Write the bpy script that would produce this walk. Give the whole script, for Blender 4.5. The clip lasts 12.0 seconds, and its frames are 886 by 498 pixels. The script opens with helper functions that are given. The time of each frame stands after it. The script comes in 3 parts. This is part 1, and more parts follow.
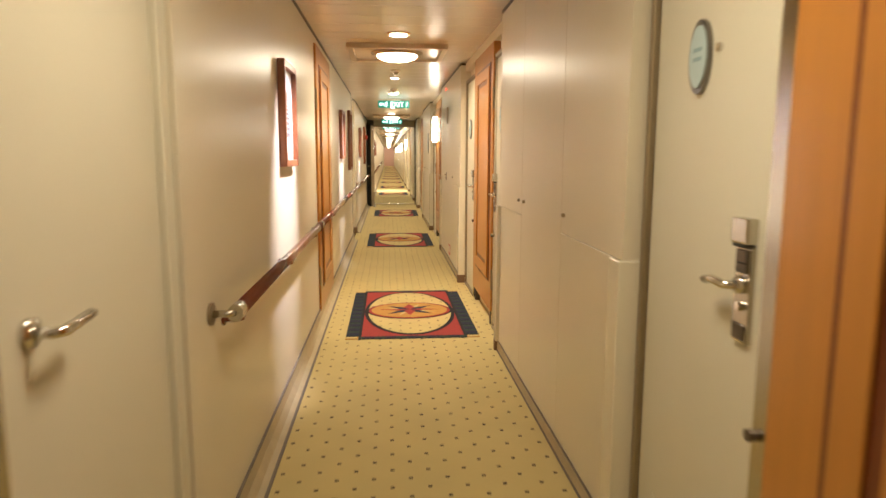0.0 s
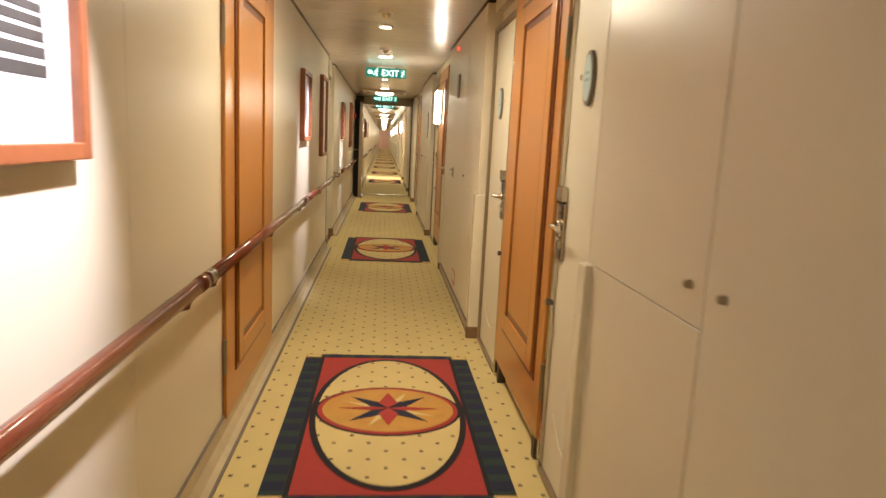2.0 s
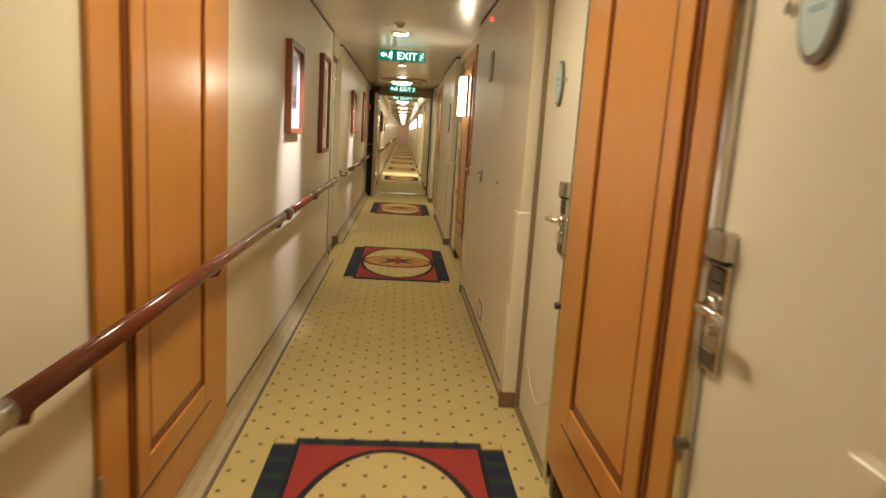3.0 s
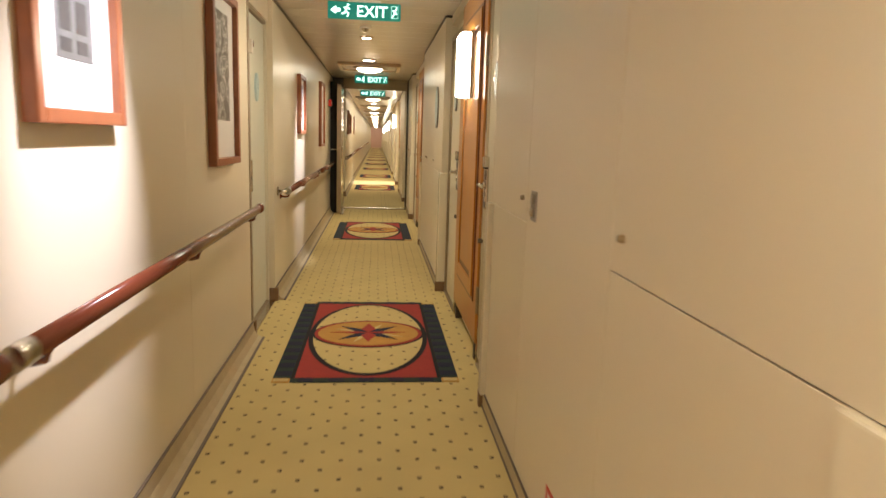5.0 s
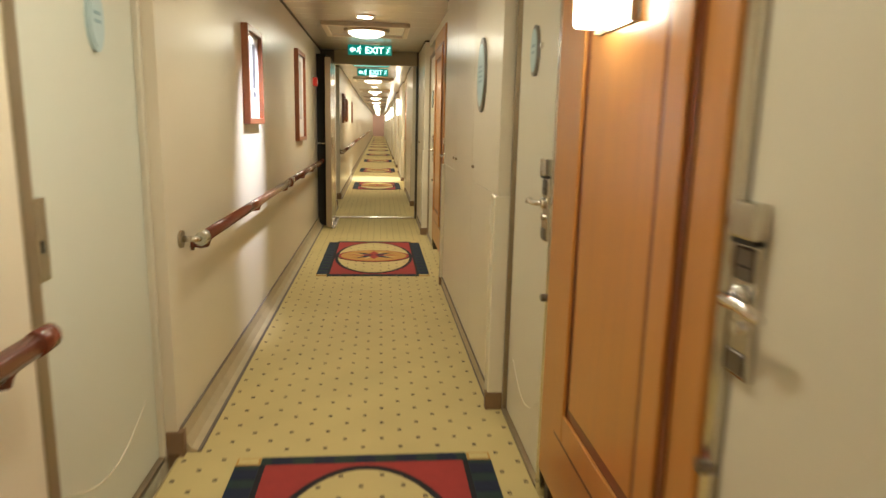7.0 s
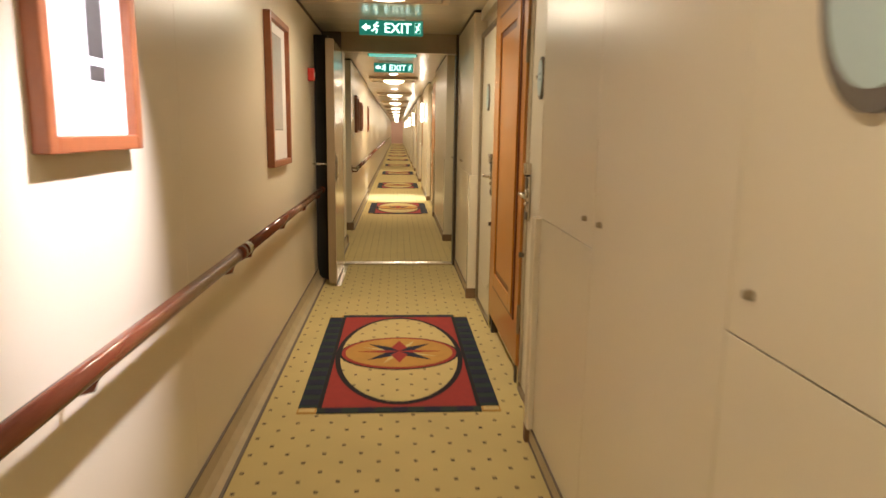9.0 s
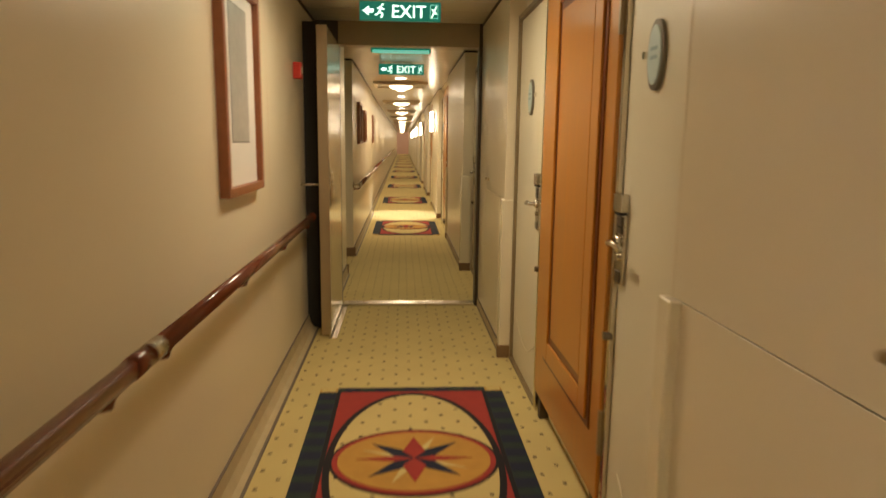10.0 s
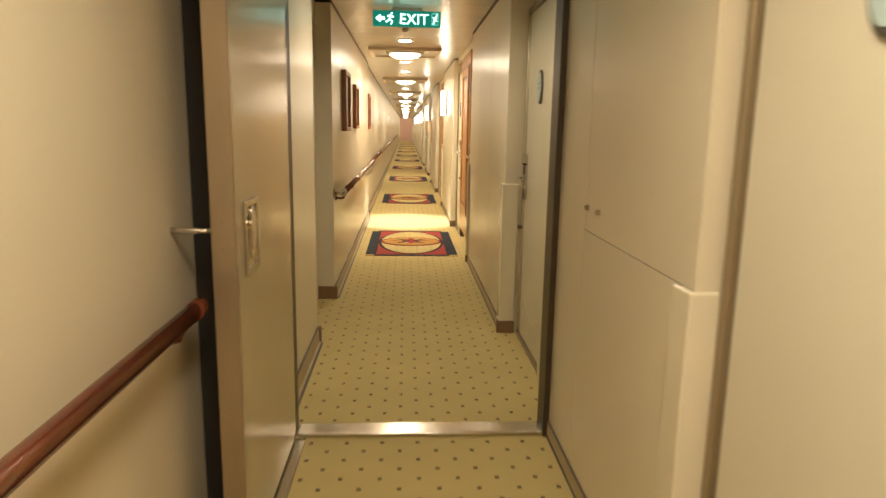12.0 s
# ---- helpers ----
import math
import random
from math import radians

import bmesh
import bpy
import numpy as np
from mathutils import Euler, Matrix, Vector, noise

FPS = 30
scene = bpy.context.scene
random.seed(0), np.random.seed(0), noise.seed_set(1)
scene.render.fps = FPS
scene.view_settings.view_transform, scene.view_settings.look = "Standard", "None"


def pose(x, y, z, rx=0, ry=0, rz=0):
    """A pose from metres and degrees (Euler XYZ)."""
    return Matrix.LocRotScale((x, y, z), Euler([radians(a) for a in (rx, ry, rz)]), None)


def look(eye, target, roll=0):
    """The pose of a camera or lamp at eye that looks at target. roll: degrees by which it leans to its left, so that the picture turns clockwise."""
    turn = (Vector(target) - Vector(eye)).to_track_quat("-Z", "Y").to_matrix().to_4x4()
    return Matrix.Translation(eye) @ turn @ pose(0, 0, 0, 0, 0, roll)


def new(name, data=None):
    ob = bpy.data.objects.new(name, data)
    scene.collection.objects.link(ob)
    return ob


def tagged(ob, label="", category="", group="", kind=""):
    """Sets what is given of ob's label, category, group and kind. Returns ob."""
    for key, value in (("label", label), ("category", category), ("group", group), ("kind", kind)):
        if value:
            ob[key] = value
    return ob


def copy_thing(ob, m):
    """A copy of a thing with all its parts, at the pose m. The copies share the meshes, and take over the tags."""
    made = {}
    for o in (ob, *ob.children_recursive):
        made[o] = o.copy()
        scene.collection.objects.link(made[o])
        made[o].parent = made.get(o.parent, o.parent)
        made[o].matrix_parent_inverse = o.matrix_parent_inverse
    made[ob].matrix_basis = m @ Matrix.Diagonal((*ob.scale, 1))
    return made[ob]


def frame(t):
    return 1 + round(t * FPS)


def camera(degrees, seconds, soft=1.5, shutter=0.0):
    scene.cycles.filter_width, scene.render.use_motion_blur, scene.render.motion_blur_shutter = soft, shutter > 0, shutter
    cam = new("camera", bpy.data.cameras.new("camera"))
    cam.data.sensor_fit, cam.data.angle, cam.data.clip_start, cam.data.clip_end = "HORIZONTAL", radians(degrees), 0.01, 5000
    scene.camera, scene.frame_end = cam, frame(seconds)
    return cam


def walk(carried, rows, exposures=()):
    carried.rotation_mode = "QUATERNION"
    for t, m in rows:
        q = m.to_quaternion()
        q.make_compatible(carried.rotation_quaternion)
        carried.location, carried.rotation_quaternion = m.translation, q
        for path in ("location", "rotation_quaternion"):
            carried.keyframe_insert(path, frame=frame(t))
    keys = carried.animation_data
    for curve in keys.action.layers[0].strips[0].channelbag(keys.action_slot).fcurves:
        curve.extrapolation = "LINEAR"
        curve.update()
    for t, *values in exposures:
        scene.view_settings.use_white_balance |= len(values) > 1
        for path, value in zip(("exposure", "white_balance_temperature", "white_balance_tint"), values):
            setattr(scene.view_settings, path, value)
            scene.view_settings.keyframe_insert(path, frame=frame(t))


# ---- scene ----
cam = camera(68.5, 12.0, shutter=0.5)
PATH = [
    (0, (-0.175, 2.306, 1.348), (-0.009, 4.278, 1.063), 0.2),
    (0.5, (-0.164, 2.906, 1.343), (0.029, 4.876, 1.057), 0.2),
    (1, (-0.137, 3.505, 1.348), (0.059, 5.472, 1.047), 1.4),
    (1.5, (-0.111, 4.119, 1.352), (0.146, 6.076, 1.033), 1.9),
    (2, (-0.068, 4.734, 1.364), (0.124, 6.697, 1.035), 2.9),
    (2.5, (-0.076, 5.365, 1.357), (0.162, 7.316, 0.985), 2.4),
    (3, (-0.011, 5.984, 1.363), (0.129, 7.949, 1.016), 3.7),
    (5, (0.036, 8.555, 1.3), (0.243, 10.516, 0.965), 1.9),
    (5.5, (0.023, 9.2, 1.311), (0.168, 11.173, 1.017), 1.8),
    (6, (0.018, 9.847, 1.286), (0.22, 11.806, 0.938), 0.3),
    (6.5, (0.069, 10.466, 1.299), (0.182, 12.431, 0.944), 1.4),
    (7, (0.05, 11.148, 1.317), (0.246, 13.103, 0.944), 1.3),
    (9, (-0.016, 13.766, 1.358), (0.125, 15.729, 1.002), 0.9),
    (9.5, (-0.041, 14.39, 1.351), (0.058, 16.342, 0.929), 2.2),
    (10, (-0.052, 14.995, 1.364), (0.072, 16.964, 1.038), 0.7),
    (10.5, (-0.091, 15.628, 1.343), (0.105, 17.597, 1.051), 0.2),
    (11, (-0.1, 16.3, 1.349), (0.047, 18.266, 1.013), 1.3),
    (11.5, (-0.104, 16.962, 1.343), (0.042, 18.925, 0.987), 0.4),
    (12, (-0.074, 17.596, 1.367), (0.043, 19.558, 1.0), 1.0),
]
EXPOSURES = [(0, 0.02, 6500, 10), (0.5, 0.03, 6500, 9), (1, 0.02, 6500, 9), (1.5, -0.12, 6500, 10), (2, -0.41, 6500, 10), (2.5, -0.82, 6700, 10), (3, -0.71, 6600, 6),
             (5, -0.35, 6500, 10), (5.5, -0.69, 6600, 9), (6, -0.54, 6600, 5), (6.5, -0.24, 6000, 2), (7, -0.23, 5950, 4), (9, -0.33, 6600, 13), (9.5, -0.79, 7400, 12),
             (10, -0.66, 7400, 11), (10.5, -0.19, 6800, 5), (11, -0.35, 7100, 7), (11.5, -0.39, 7100, 9), (12, -0.11, 6700, 10)]
walk(cam, [(t, look(eye, target, roll)) for t, eye, target, roll in PATH], EXPOSURES)

# ---- world, light, exposure ----
world = bpy.data.worlds.new("world")
scene.world = world
world.use_nodes = True
world.node_tree.nodes["Background"].inputs["Color"].default_value = (0.02, 0.017, 0.013, 1)
world.node_tree.nodes["Background"].inputs["Strength"].default_value = 0.2

WARM = (1.0, 0.87, 0.66)
SPOT = (0.92, 0.87, 1.0)
TRAY_WATTS, DOWN_WATTS, SPOT_WATTS, SCONCE_WATTS = 17.0, 9.0, 400.0, 6.0
CEIL = 2.28
XL, XR = -0.74, 0.578


def lamp(name, kind, place, target, watts, colour, size=0.1, cone=60, blend=0.4, spread=180):
    data = bpy.data.lights.new(name, kind)
    data.energy, data.color = watts, colour
    if kind == "AREA":
        data.shape, data.size, data.spread = "DISK", size, radians(spread)
    else:
        data.shadow_soft_size = size
    if kind == "SPOT":
        data.spot_size, data.spot_blend = radians(cone), blend
    ob = new(name, data)
    ob.matrix_world = look(place, target)
    return ob


# ---- materials ----
def mat(name, colour, rough=0.5, metal=0.0, vary=0.08, scale=6.0, fine=120.0, bump=0.02, coat=0.0, stretch=(1, 1, 1), dark=None, spread=0.12):
    m = bpy.data.materials.new(name)
    m.use_nodes = True
    nt = m.node_tree
    bsdf = nt.nodes["Principled BSDF"]
    tc = nt.nodes.new("ShaderNodeTexCoord")
    mp = nt.nodes.new("ShaderNodeMapping")
    mp.inputs["Scale"].default_value = stretch
    nt.links.new(tc.outputs["Object"], mp.inputs["Vector"])
    n1 = nt.nodes.new("ShaderNodeTexNoise")
    n1.inputs["Scale"].default_value, n1.inputs["Detail"].default_value = scale, 5
    n2 = nt.nodes.new("ShaderNodeTexNoise")
    n2.inputs["Scale"].default_value, n2.inputs["Detail"].default_value = fine, 3
    for n in (n1, n2):
        nt.links.new(mp.outputs["Vector"], n.inputs["Vector"])
    mix = nt.nodes.new("ShaderNodeMix")
    mix.data_type = "RGBA"
    low = dark or tuple(c * (1 - 2.2 * vary) for c in colour)
    high = tuple(min(1, c * (1 + vary)) for c in colour)
    mix.inputs["A"].default_value, mix.inputs["B"].default_value = (*low, 1), (*high, 1)
    add = nt.nodes.new("ShaderNodeMath")
    add.operation = "MULTIPLY_ADD"
    add.inputs[1].default_value = 0.35
    nt.links.new(n2.outputs["Fac"], add.inputs[0])
    sc = nt.nodes.new("ShaderNodeMath")
    sc.operation = "MULTIPLY"
    sc.inputs[1].default_value = 0.75
    nt.links.new(n1.outputs["Fac"], sc.inputs[0])
    nt.links.new(sc.outputs[0], add.inputs[2])
    nt.links.new(add.outputs[0], mix.inputs["Factor"])
    nt.links.new(mix.outputs["Result"], bsdf.inputs["Base Color"])
    rr = nt.nodes.new("ShaderNodeMapRange")
    rr.inputs["To Min"].default_value, rr.inputs["To Max"].default_value = max(0.02, rough - spread), min(1, rough + spread)
    nt.links.new(n1.outputs["Fac"], rr.inputs["Value"])
    nt.links.new(rr.outputs["Result"], bsdf.inputs["Roughness"])
    bsdf.inputs["Metallic"].default_value = metal
    bsdf.inputs["Coat Weight"].default_value = coat
    bsdf.inputs["Coat Roughness"].default_value = 0.15
    if bump:
        b = nt.nodes.new("ShaderNodeBump")
        b.inputs["Strength"].default_value, b.inputs["Distance"].default_value = bump, 0.004
        nt.links.new(add.outputs[0], b.inputs["Height"])
        nt.links.new(b.outputs["Normal"], bsdf.inputs["Normal"])
    return m


def glow(name, colour, strength, base=(0.8, 0.8, 0.78)):
    m = bpy.data.materials.new(name)
    m.use_nodes = True
    bsdf = m.node_tree.nodes["Principled BSDF"]
    bsdf.inputs["Base Color"].default_value = (*base, 1)
    bsdf.inputs["Emission Color"].default_value = (*colour, 1)
    bsdf.inputs["Emission Strength"].default_value = strength
    return m


def carpet():
    m = mat("carpet", (0.57, 0.455, 0.195), rough=0.95, vary=0.10, scale=3.0, fine=350.0, bump=0.35, spread=0.04)
    nt = m.node_tree
    bsdf = nt.nodes["Principled BSDF"]
    base = bsdf.inputs["Base Color"].links[0].from_socket
    tc = nt.nodes.new("ShaderNodeTexCoord")
    sep = nt.nodes.new("ShaderNodeSeparateXYZ")
    nt.links.new(tc.outputs["Object"], sep.inputs[0])

    def op(kind, a, b=None, c=None):
        n = nt.nodes.new("ShaderNodeMath")
        n.operation = kind
        for i, v in enumerate((a, b, c)):
            if v is None:
                continue
            if isinstance(v, (int, float)):
                n.inputs[i].default_value = v
            else:
                nt.links.new(v, n.inputs[i])
        return n.outputs[0]

    def cell(shift):
        u = op("SUBTRACT", op("FRACT", op("MULTIPLY_ADD", sep.outputs["X"], 1 / DOT_X, shift + 100.08)), 0.5)
        v = op("SUBTRACT", op("FRACT", op("MULTIPLY_ADD", sep.outputs["Y"], 1 / DOT_Y, shift + 100.92)), 0.5)
        du, dv = op("MULTIPLY", u, DOT_X), op("MULTIPLY", v, DOT_Y)
        return op("LESS_THAN", op("MAXIMUM", op("ABSOLUTE", du), op("ABSOLUTE", dv)), 0.0088)

    dots = op("MAXIMUM", cell(0.0), cell(0.5))
    mix = nt.nodes.new("ShaderNodeMix")
    mix.data_type = "RGBA"
    mix.inputs["B"].default_value = (0.045, 0.026, 0.022, 1)
    nt.links.new(base, mix.inputs["A"])
    nt.links.new(op("MULTIPLY", dots, 0.93), mix.inputs["Factor"])
    nt.links.new(mix.outputs["Result"], bsdf.inputs["Base Color"])
    return m


DOT_X, DOT_Y = 0.155, 0.150
M_CARPET = carpet()
M_WALL = mat("cream_laminate", (0.70, 0.625, 0.475), rough=0.315, vary=0.03, scale=1.5, fine=260, bump=0.03, spread=0.025)
M_DOOR = mat("cream_door_paint", (0.68, 0.63, 0.49), spread=0.06, rough=0.4, vary=0.03, scale=2, fine=200, bump=0.03)
M_DOORPALE = mat("pale_green_white_door_paint", (0.62, 0.625, 0.52), spread=0.06, rough=0.4, vary=0.03, scale=2, fine=200, bump=0.03)
# door colour darkened to grey-tan to hold the shade past the fire door
M_DOORSHADE = mat("shaded_door_grey_tan", (0.40, 0.355, 0.275), spread=0.06, rough=0.4, vary=0.03, scale=2, fine=200, bump=0.03)
M_FRAMED = mat("dark_bronze_frame", (0.07, 0.05, 0.032), spread=0.05, rough=0.42, metal=0.2, vary=0.1, scale=6, bump=0.02)
M_LEAF = mat("glossy_fire_door_paint", (0.56, 0.49, 0.36), rough=0.2, metal=0.35, vary=0.03, scale=2, fine=200, bump=0.02, spread=0.06)
M_EDGE = mat("brushed_bronze_edge", (0.40, 0.32, 0.22), rough=0.3, metal=0.7, vary=0.08, scale=4, fine=120, bump=0.02, stretch=(6, 6, 0.6), spread=0.05)
M_GUARD = mat("cream_corner_guard", (0.75, 0.68, 0.52), spread=0.04, rough=0.26, vary=0.04, scale=3, fine=150, bump=0.02)
M_CEIL = mat("ceiling_planks", (0.82, 0.77, 0.68), metal=0.22, rough=0.225, vary=0.02, scale=2, fine=160, bump=0.01, spread=0.03)
M_TRIM = mat("dark_trim", (0.07, 0.05, 0.035), rough=0.5, vary=0.1)
M_BASE = mat("tan_skirting", (0.48, 0.39, 0.235), rough=0.7, vary=0.16, scale=9, bump=0.06)
M_BASED = mat("dark_foot_strip", (0.16, 0.13, 0.10), rough=0.7, vary=0.12, scale=9)
M_TRAY = mat("tan_tray_paint", (0.50, 0.42, 0.31), rough=0.45, vary=0.05, spread=0.06)
M_BASEB = mat("brown_base_block", (0.22, 0.13, 0.065), rough=0.6, vary=0.12, scale=9)
M_WOOD = mat("orange_cherry_wood", (0.51, 0.21, 0.040), rough=0.34, vary=0.13, scale=3.0, fine=45, bump=0.03, coat=0.3, stretch=(9, 9, 0.55), spread=0.05)
# dark red wood tone with the shade of the moulding's flanks in its colour
M_WOODSHADE = mat("moulding_shade_red", (0.17, 0.040, 0.010), spread=0.06, rough=0.36, vary=0.2, scale=4.0, fine=60, bump=0.03, coat=0.3, stretch=(9, 9, 0.55))
M_RAIL = mat("mahogany_rail", (0.15, 0.038, 0.018), spread=0.02, rough=0.17, vary=0.2, scale=5, fine=60, bump=0.02, coat=0.3, stretch=(6, 0.5, 6))
M_FRAMEW = mat("picture_frame_wood", (0.30, 0.095, 0.035), spread=0.06, rough=0.36, vary=0.2, scale=5, fine=80, bump=0.03, coat=0.2, stretch=(4, 4, 4))
M_STEEL = mat("brushed_steel", (0.62, 0.58, 0.50), spread=0.04, rough=0.22, metal=1.0, vary=0.06, scale=8, fine=200, bump=0.02)
M_CHROME = mat("chrome", (0.78, 0.75, 0.70), rough=0.12, metal=1.0, vary=0.03, bump=0.0, spread=0.05)
M_POLISH = mat("polished_steel", (0.66, 0.62, 0.54), rough=0.10, metal=1.0, vary=0.05, scale=5, fine=90, bump=0.006, spread=0.05)
M_LOCKS = mat("dull_grey_metal", (0.30, 0.27, 0.22), spread=0.05, rough=0.32, metal=0.9, vary=0.1, bump=0.0)
M_LOCKD = mat("dark_lock_body", (0.16, 0.13, 0.10), spread=0.05, rough=0.36, metal=0.8, vary=0.1, bump=0.0)
M_FRAME = mat("bronze_door_frame", (0.33, 0.26, 0.165), spread=0.05, rough=0.36, metal=0.6, vary=0.1, scale=6, bump=0.02)
# near-black for joints and slots, and for the shade behind the fire door leaf
M_DARK = mat("dark_gap_and_shade", (0.02, 0.016, 0.012), rough=0.7, vary=0.1)
M_RED = mat("mat_red", (0.33, 0.035, 0.03), rough=0.95, vary=0.12, scale=20, fine=400, bump=0.3, spread=0.04)
M_GREEN = mat("mat_green", (0.018, 0.036, 0.034), rough=0.95, vary=0.25, scale=20, fine=400, bump=0.3, spread=0.04)
M_NAVY = mat("mat_navy", (0.011, 0.016, 0.042), rough=0.95, vary=0.2, scale=20, fine=400, bump=0.3, spread=0.04)
M_BLACK = mat("mat_black", (0.012, 0.010, 0.014), rough=0.95, vary=0.2, scale=20, fine=400, bump=0.3, spread=0.04)
M_GOLD = mat("mat_gold", (0.50, 0.27, 0.06), rough=0.95, vary=0.16, scale=14, fine=400, bump=0.3, spread=0.04)
M_PAPER = mat("picture_mount", (0.80, 0.79, 0.76), rough=0.5, vary=0.02, bump=0.0, coat=0.6)
M_PRINT = mat("picture_print", (0.05, 0.046, 0.042), rough=0.5, vary=0.5, scale=14, fine=60, bump=0.0)
M_PRINTG = mat("picture_print_grey", (0.15, 0.145, 0.13), rough=0.5, vary=0.2, scale=9, fine=40, bump=0.0)
M_PRINTL = mat("picture_print_pale", (0.42, 0.40, 0.36), rough=0.5, vary=0.3, scale=9, fine=40, bump=0.0)
def swirl():
    m = mat("swirl_print", (0.20, 0.18, 0.15), rough=0.5, vary=0.3, scale=14, bump=0.0)
    nt = m.node_tree
    bsdf = nt.nodes["Principled BSDF"]
    tc = nt.nodes.new("ShaderNodeTexCoord")
    n = nt.nodes.new("ShaderNodeTexNoise")
    n.inputs["Scale"].default_value, n.inputs["Detail"].default_value, n.inputs["Distortion"].default_value = 11, 2, 1.2
    nt.links.new(tc.outputs["Object"], n.inputs["Vector"])
    ramp = nt.nodes.new("ShaderNodeValToRGB")
    el = ramp.color_ramp.elements
    el[0].position, el[0].color = 0.40, (0.10, 0.085, 0.07, 1)
    el[1].position, el[1].color = 0.47, (0.20, 0.18, 0.15, 1)
    for p, v in ((0.50, 0.62), (0.53, 0.24), (0.60, 0.13), (0.64, 0.5), (0.68, 0.15)):
        e = el.new(p)
        e.color = (v, v * 0.95, v * 0.86, 1)
    nt.links.new(n.outputs["Fac"], ramp.inputs["Fac"])
    nt.links.new(ramp.outputs["Color"], bsdf.inputs["Base Color"])
    return m


M_SWIRL = swirl()
M_PRINTW = mat("print_paper", (0.66, 0.66, 0.66), rough=0.4, vary=0.03, bump=0.0, coat=0.5)
M_SHADED = mat("shaded_grey_print", (0.44, 0.43, 0.40), rough=0.4, vary=0.2, scale=3.5, fine=30, bump=0.0, coat=0.5, dark=(0.16, 0.155, 0.145))
M_PHOTO = mat("grey_photograph", (0.13, 0.13, 0.127), rough=0.4, vary=0.3, scale=7, fine=30, bump=0.0, dark=(0.012, 0.012, 0.012))
M_SIGN = mat("oval_sign_plate", (0.46, 0.58, 0.58), rough=0.4, vary=0.05, bump=0.0)
M_SIGNBAR = mat("oval_sign_lettering", (0.26, 0.38, 0.42), rough=0.4, vary=0.05, bump=0.0)
M_SIGNRIM = mat("oval_sign_rim", (0.22, 0.20, 0.17), spread=0.05, rough=0.35, metal=0.8, vary=0.06)
M_REDBOX = mat("red_plastic", (0.55, 0.03, 0.02), rough=0.4, vary=0.06)
M_WHITE = mat("white_plastic", (0.75, 0.72, 0.65), rough=0.4, vary=0.03)
M_PINK = mat("rose_end_wall", (0.52, 0.33, 0.28), rough=0.5, vary=0.06, scale=2)
M_LAMP = glow("lamp_glass", (1.0, 0.86, 0.62), 9.0)
M_SPOTLENS = glow("spot_lens", (1.0, 0.9, 0.75), 14.0)
M_SCONCE = glow("sconce_glass", (1.0, 0.90, 0.72), 20.0)
M_EXITG = glow("exit_green", (0.0, 0.30, 0.22), 0.65, (0.01, 0.10, 0.07))
M_EXITT = glow("exit_teal", (0.05, 0.75, 0.62), 1.0)
M_EXITW = glow("exit_white", (0.62, 1.0, 0.93), 3.6)


# ---- mesh tools ----
def box(bm, x0, x1, y0, y1, z0, z1):
    c = ((x0 + x1) / 2, (y0 + y1) / 2, (z0 + z1) / 2)
    s = (abs(x1 - x0), abs(y1 - y0), abs(z1 - z0))
    return bmesh.ops.create_cube(bm, size=1, matrix=Matrix.Translation(c) @ Matrix.Diagonal((*s, 1)))["verts"]


def boxes(*dims, bevel=0.0, seg=1):
    bm = bmesh.new()
    for d in dims:
        box(bm, *d)
    if bevel:
        bmesh.ops.bevel(bm, geom=bm.edges[:], offset=bevel, segments=seg, affect="EDGES", profile=0.6)
    return bm


def tube(bm, path, radius, sides=12, squash=1.0):
    """A tube swept along points."""
    rings = []
    for i, p in enumerate(path):
        a = Vector(path[max(0, i - 1)])
        b = Vector(path[min(len(path) - 1, i + 1)])
        d = (b - a).normalized()
        up = Vector((0, 0, 1)) if abs(d.z) < 0.9 else Vector((0, 1, 0))
        u = d.cross(up).normalized()
        v = u.cross(d).normalized()
        rings.append([bm.verts.new(Vector(p) + (u * math.cos(k * math.tau / sides) * squash + v * math.sin(k * math.tau / sides)) * radius) for k in range(sides)])
    for r, s in zip(rings, rings[1:]):
        for k in range(sides):
            f = bm.faces.new((r[k], r[(k + 1) % sides], s[(k + 1) % sides], s[k]))
            f.smooth = True
    bm.faces.new(rings[0][::-1])
    bm.faces.new(rings[-1])
    return bm


def disc(bm, c, r0, r1, z0, z1, sides=32, axis="z"):
    """A turned piece: radius r0 at z0 to r1 at z1, round c."""
    m = Matrix.Translation(c) if axis == "z" else Matrix.Translation(c) @ pose(0, 0, 0, 0, 90, 0)
    m = m @ Matrix.Translation((0, 0, (z0 + z1) / 2))
    out = bmesh.ops.create_cone(bm, cap_ends=True, segments=sides, radius1=r0, radius2=r1, depth=abs(z1 - z0), matrix=m)
    return out["verts"]


def part(name, bm, material, parent=None, label="", smooth=False):
    bmesh.ops.recalc_face_normals(bm, faces=bm.faces[:])
    me = bpy.data.meshes.new(name)
    bm.to_mesh(me)
    bm.free()
    if smooth:
        for f in me.polygons:
            f.use_smooth = True
    me.materials.append(material)
    ob = new(name, me)
    if parent:
        ob.parent = parent
    if label:
        ob["label"] = label
    return ob


def empty(name, label, category, at=(0, 0, 0), group="", kind=""):
    ob = new(name)
    ob.empty_display_size = 0.1
    ob.location = at
    return tagged(ob, label, category, group, kind)


# ---- structure ----
END = 84.0
floor = tagged(part("floor", boxes((-1.6, 1.6, -3, END, -0.2, 0)), M_CARPET), "cream carpet with small dark dots in a staggered pattern", "floor", kind="structure")


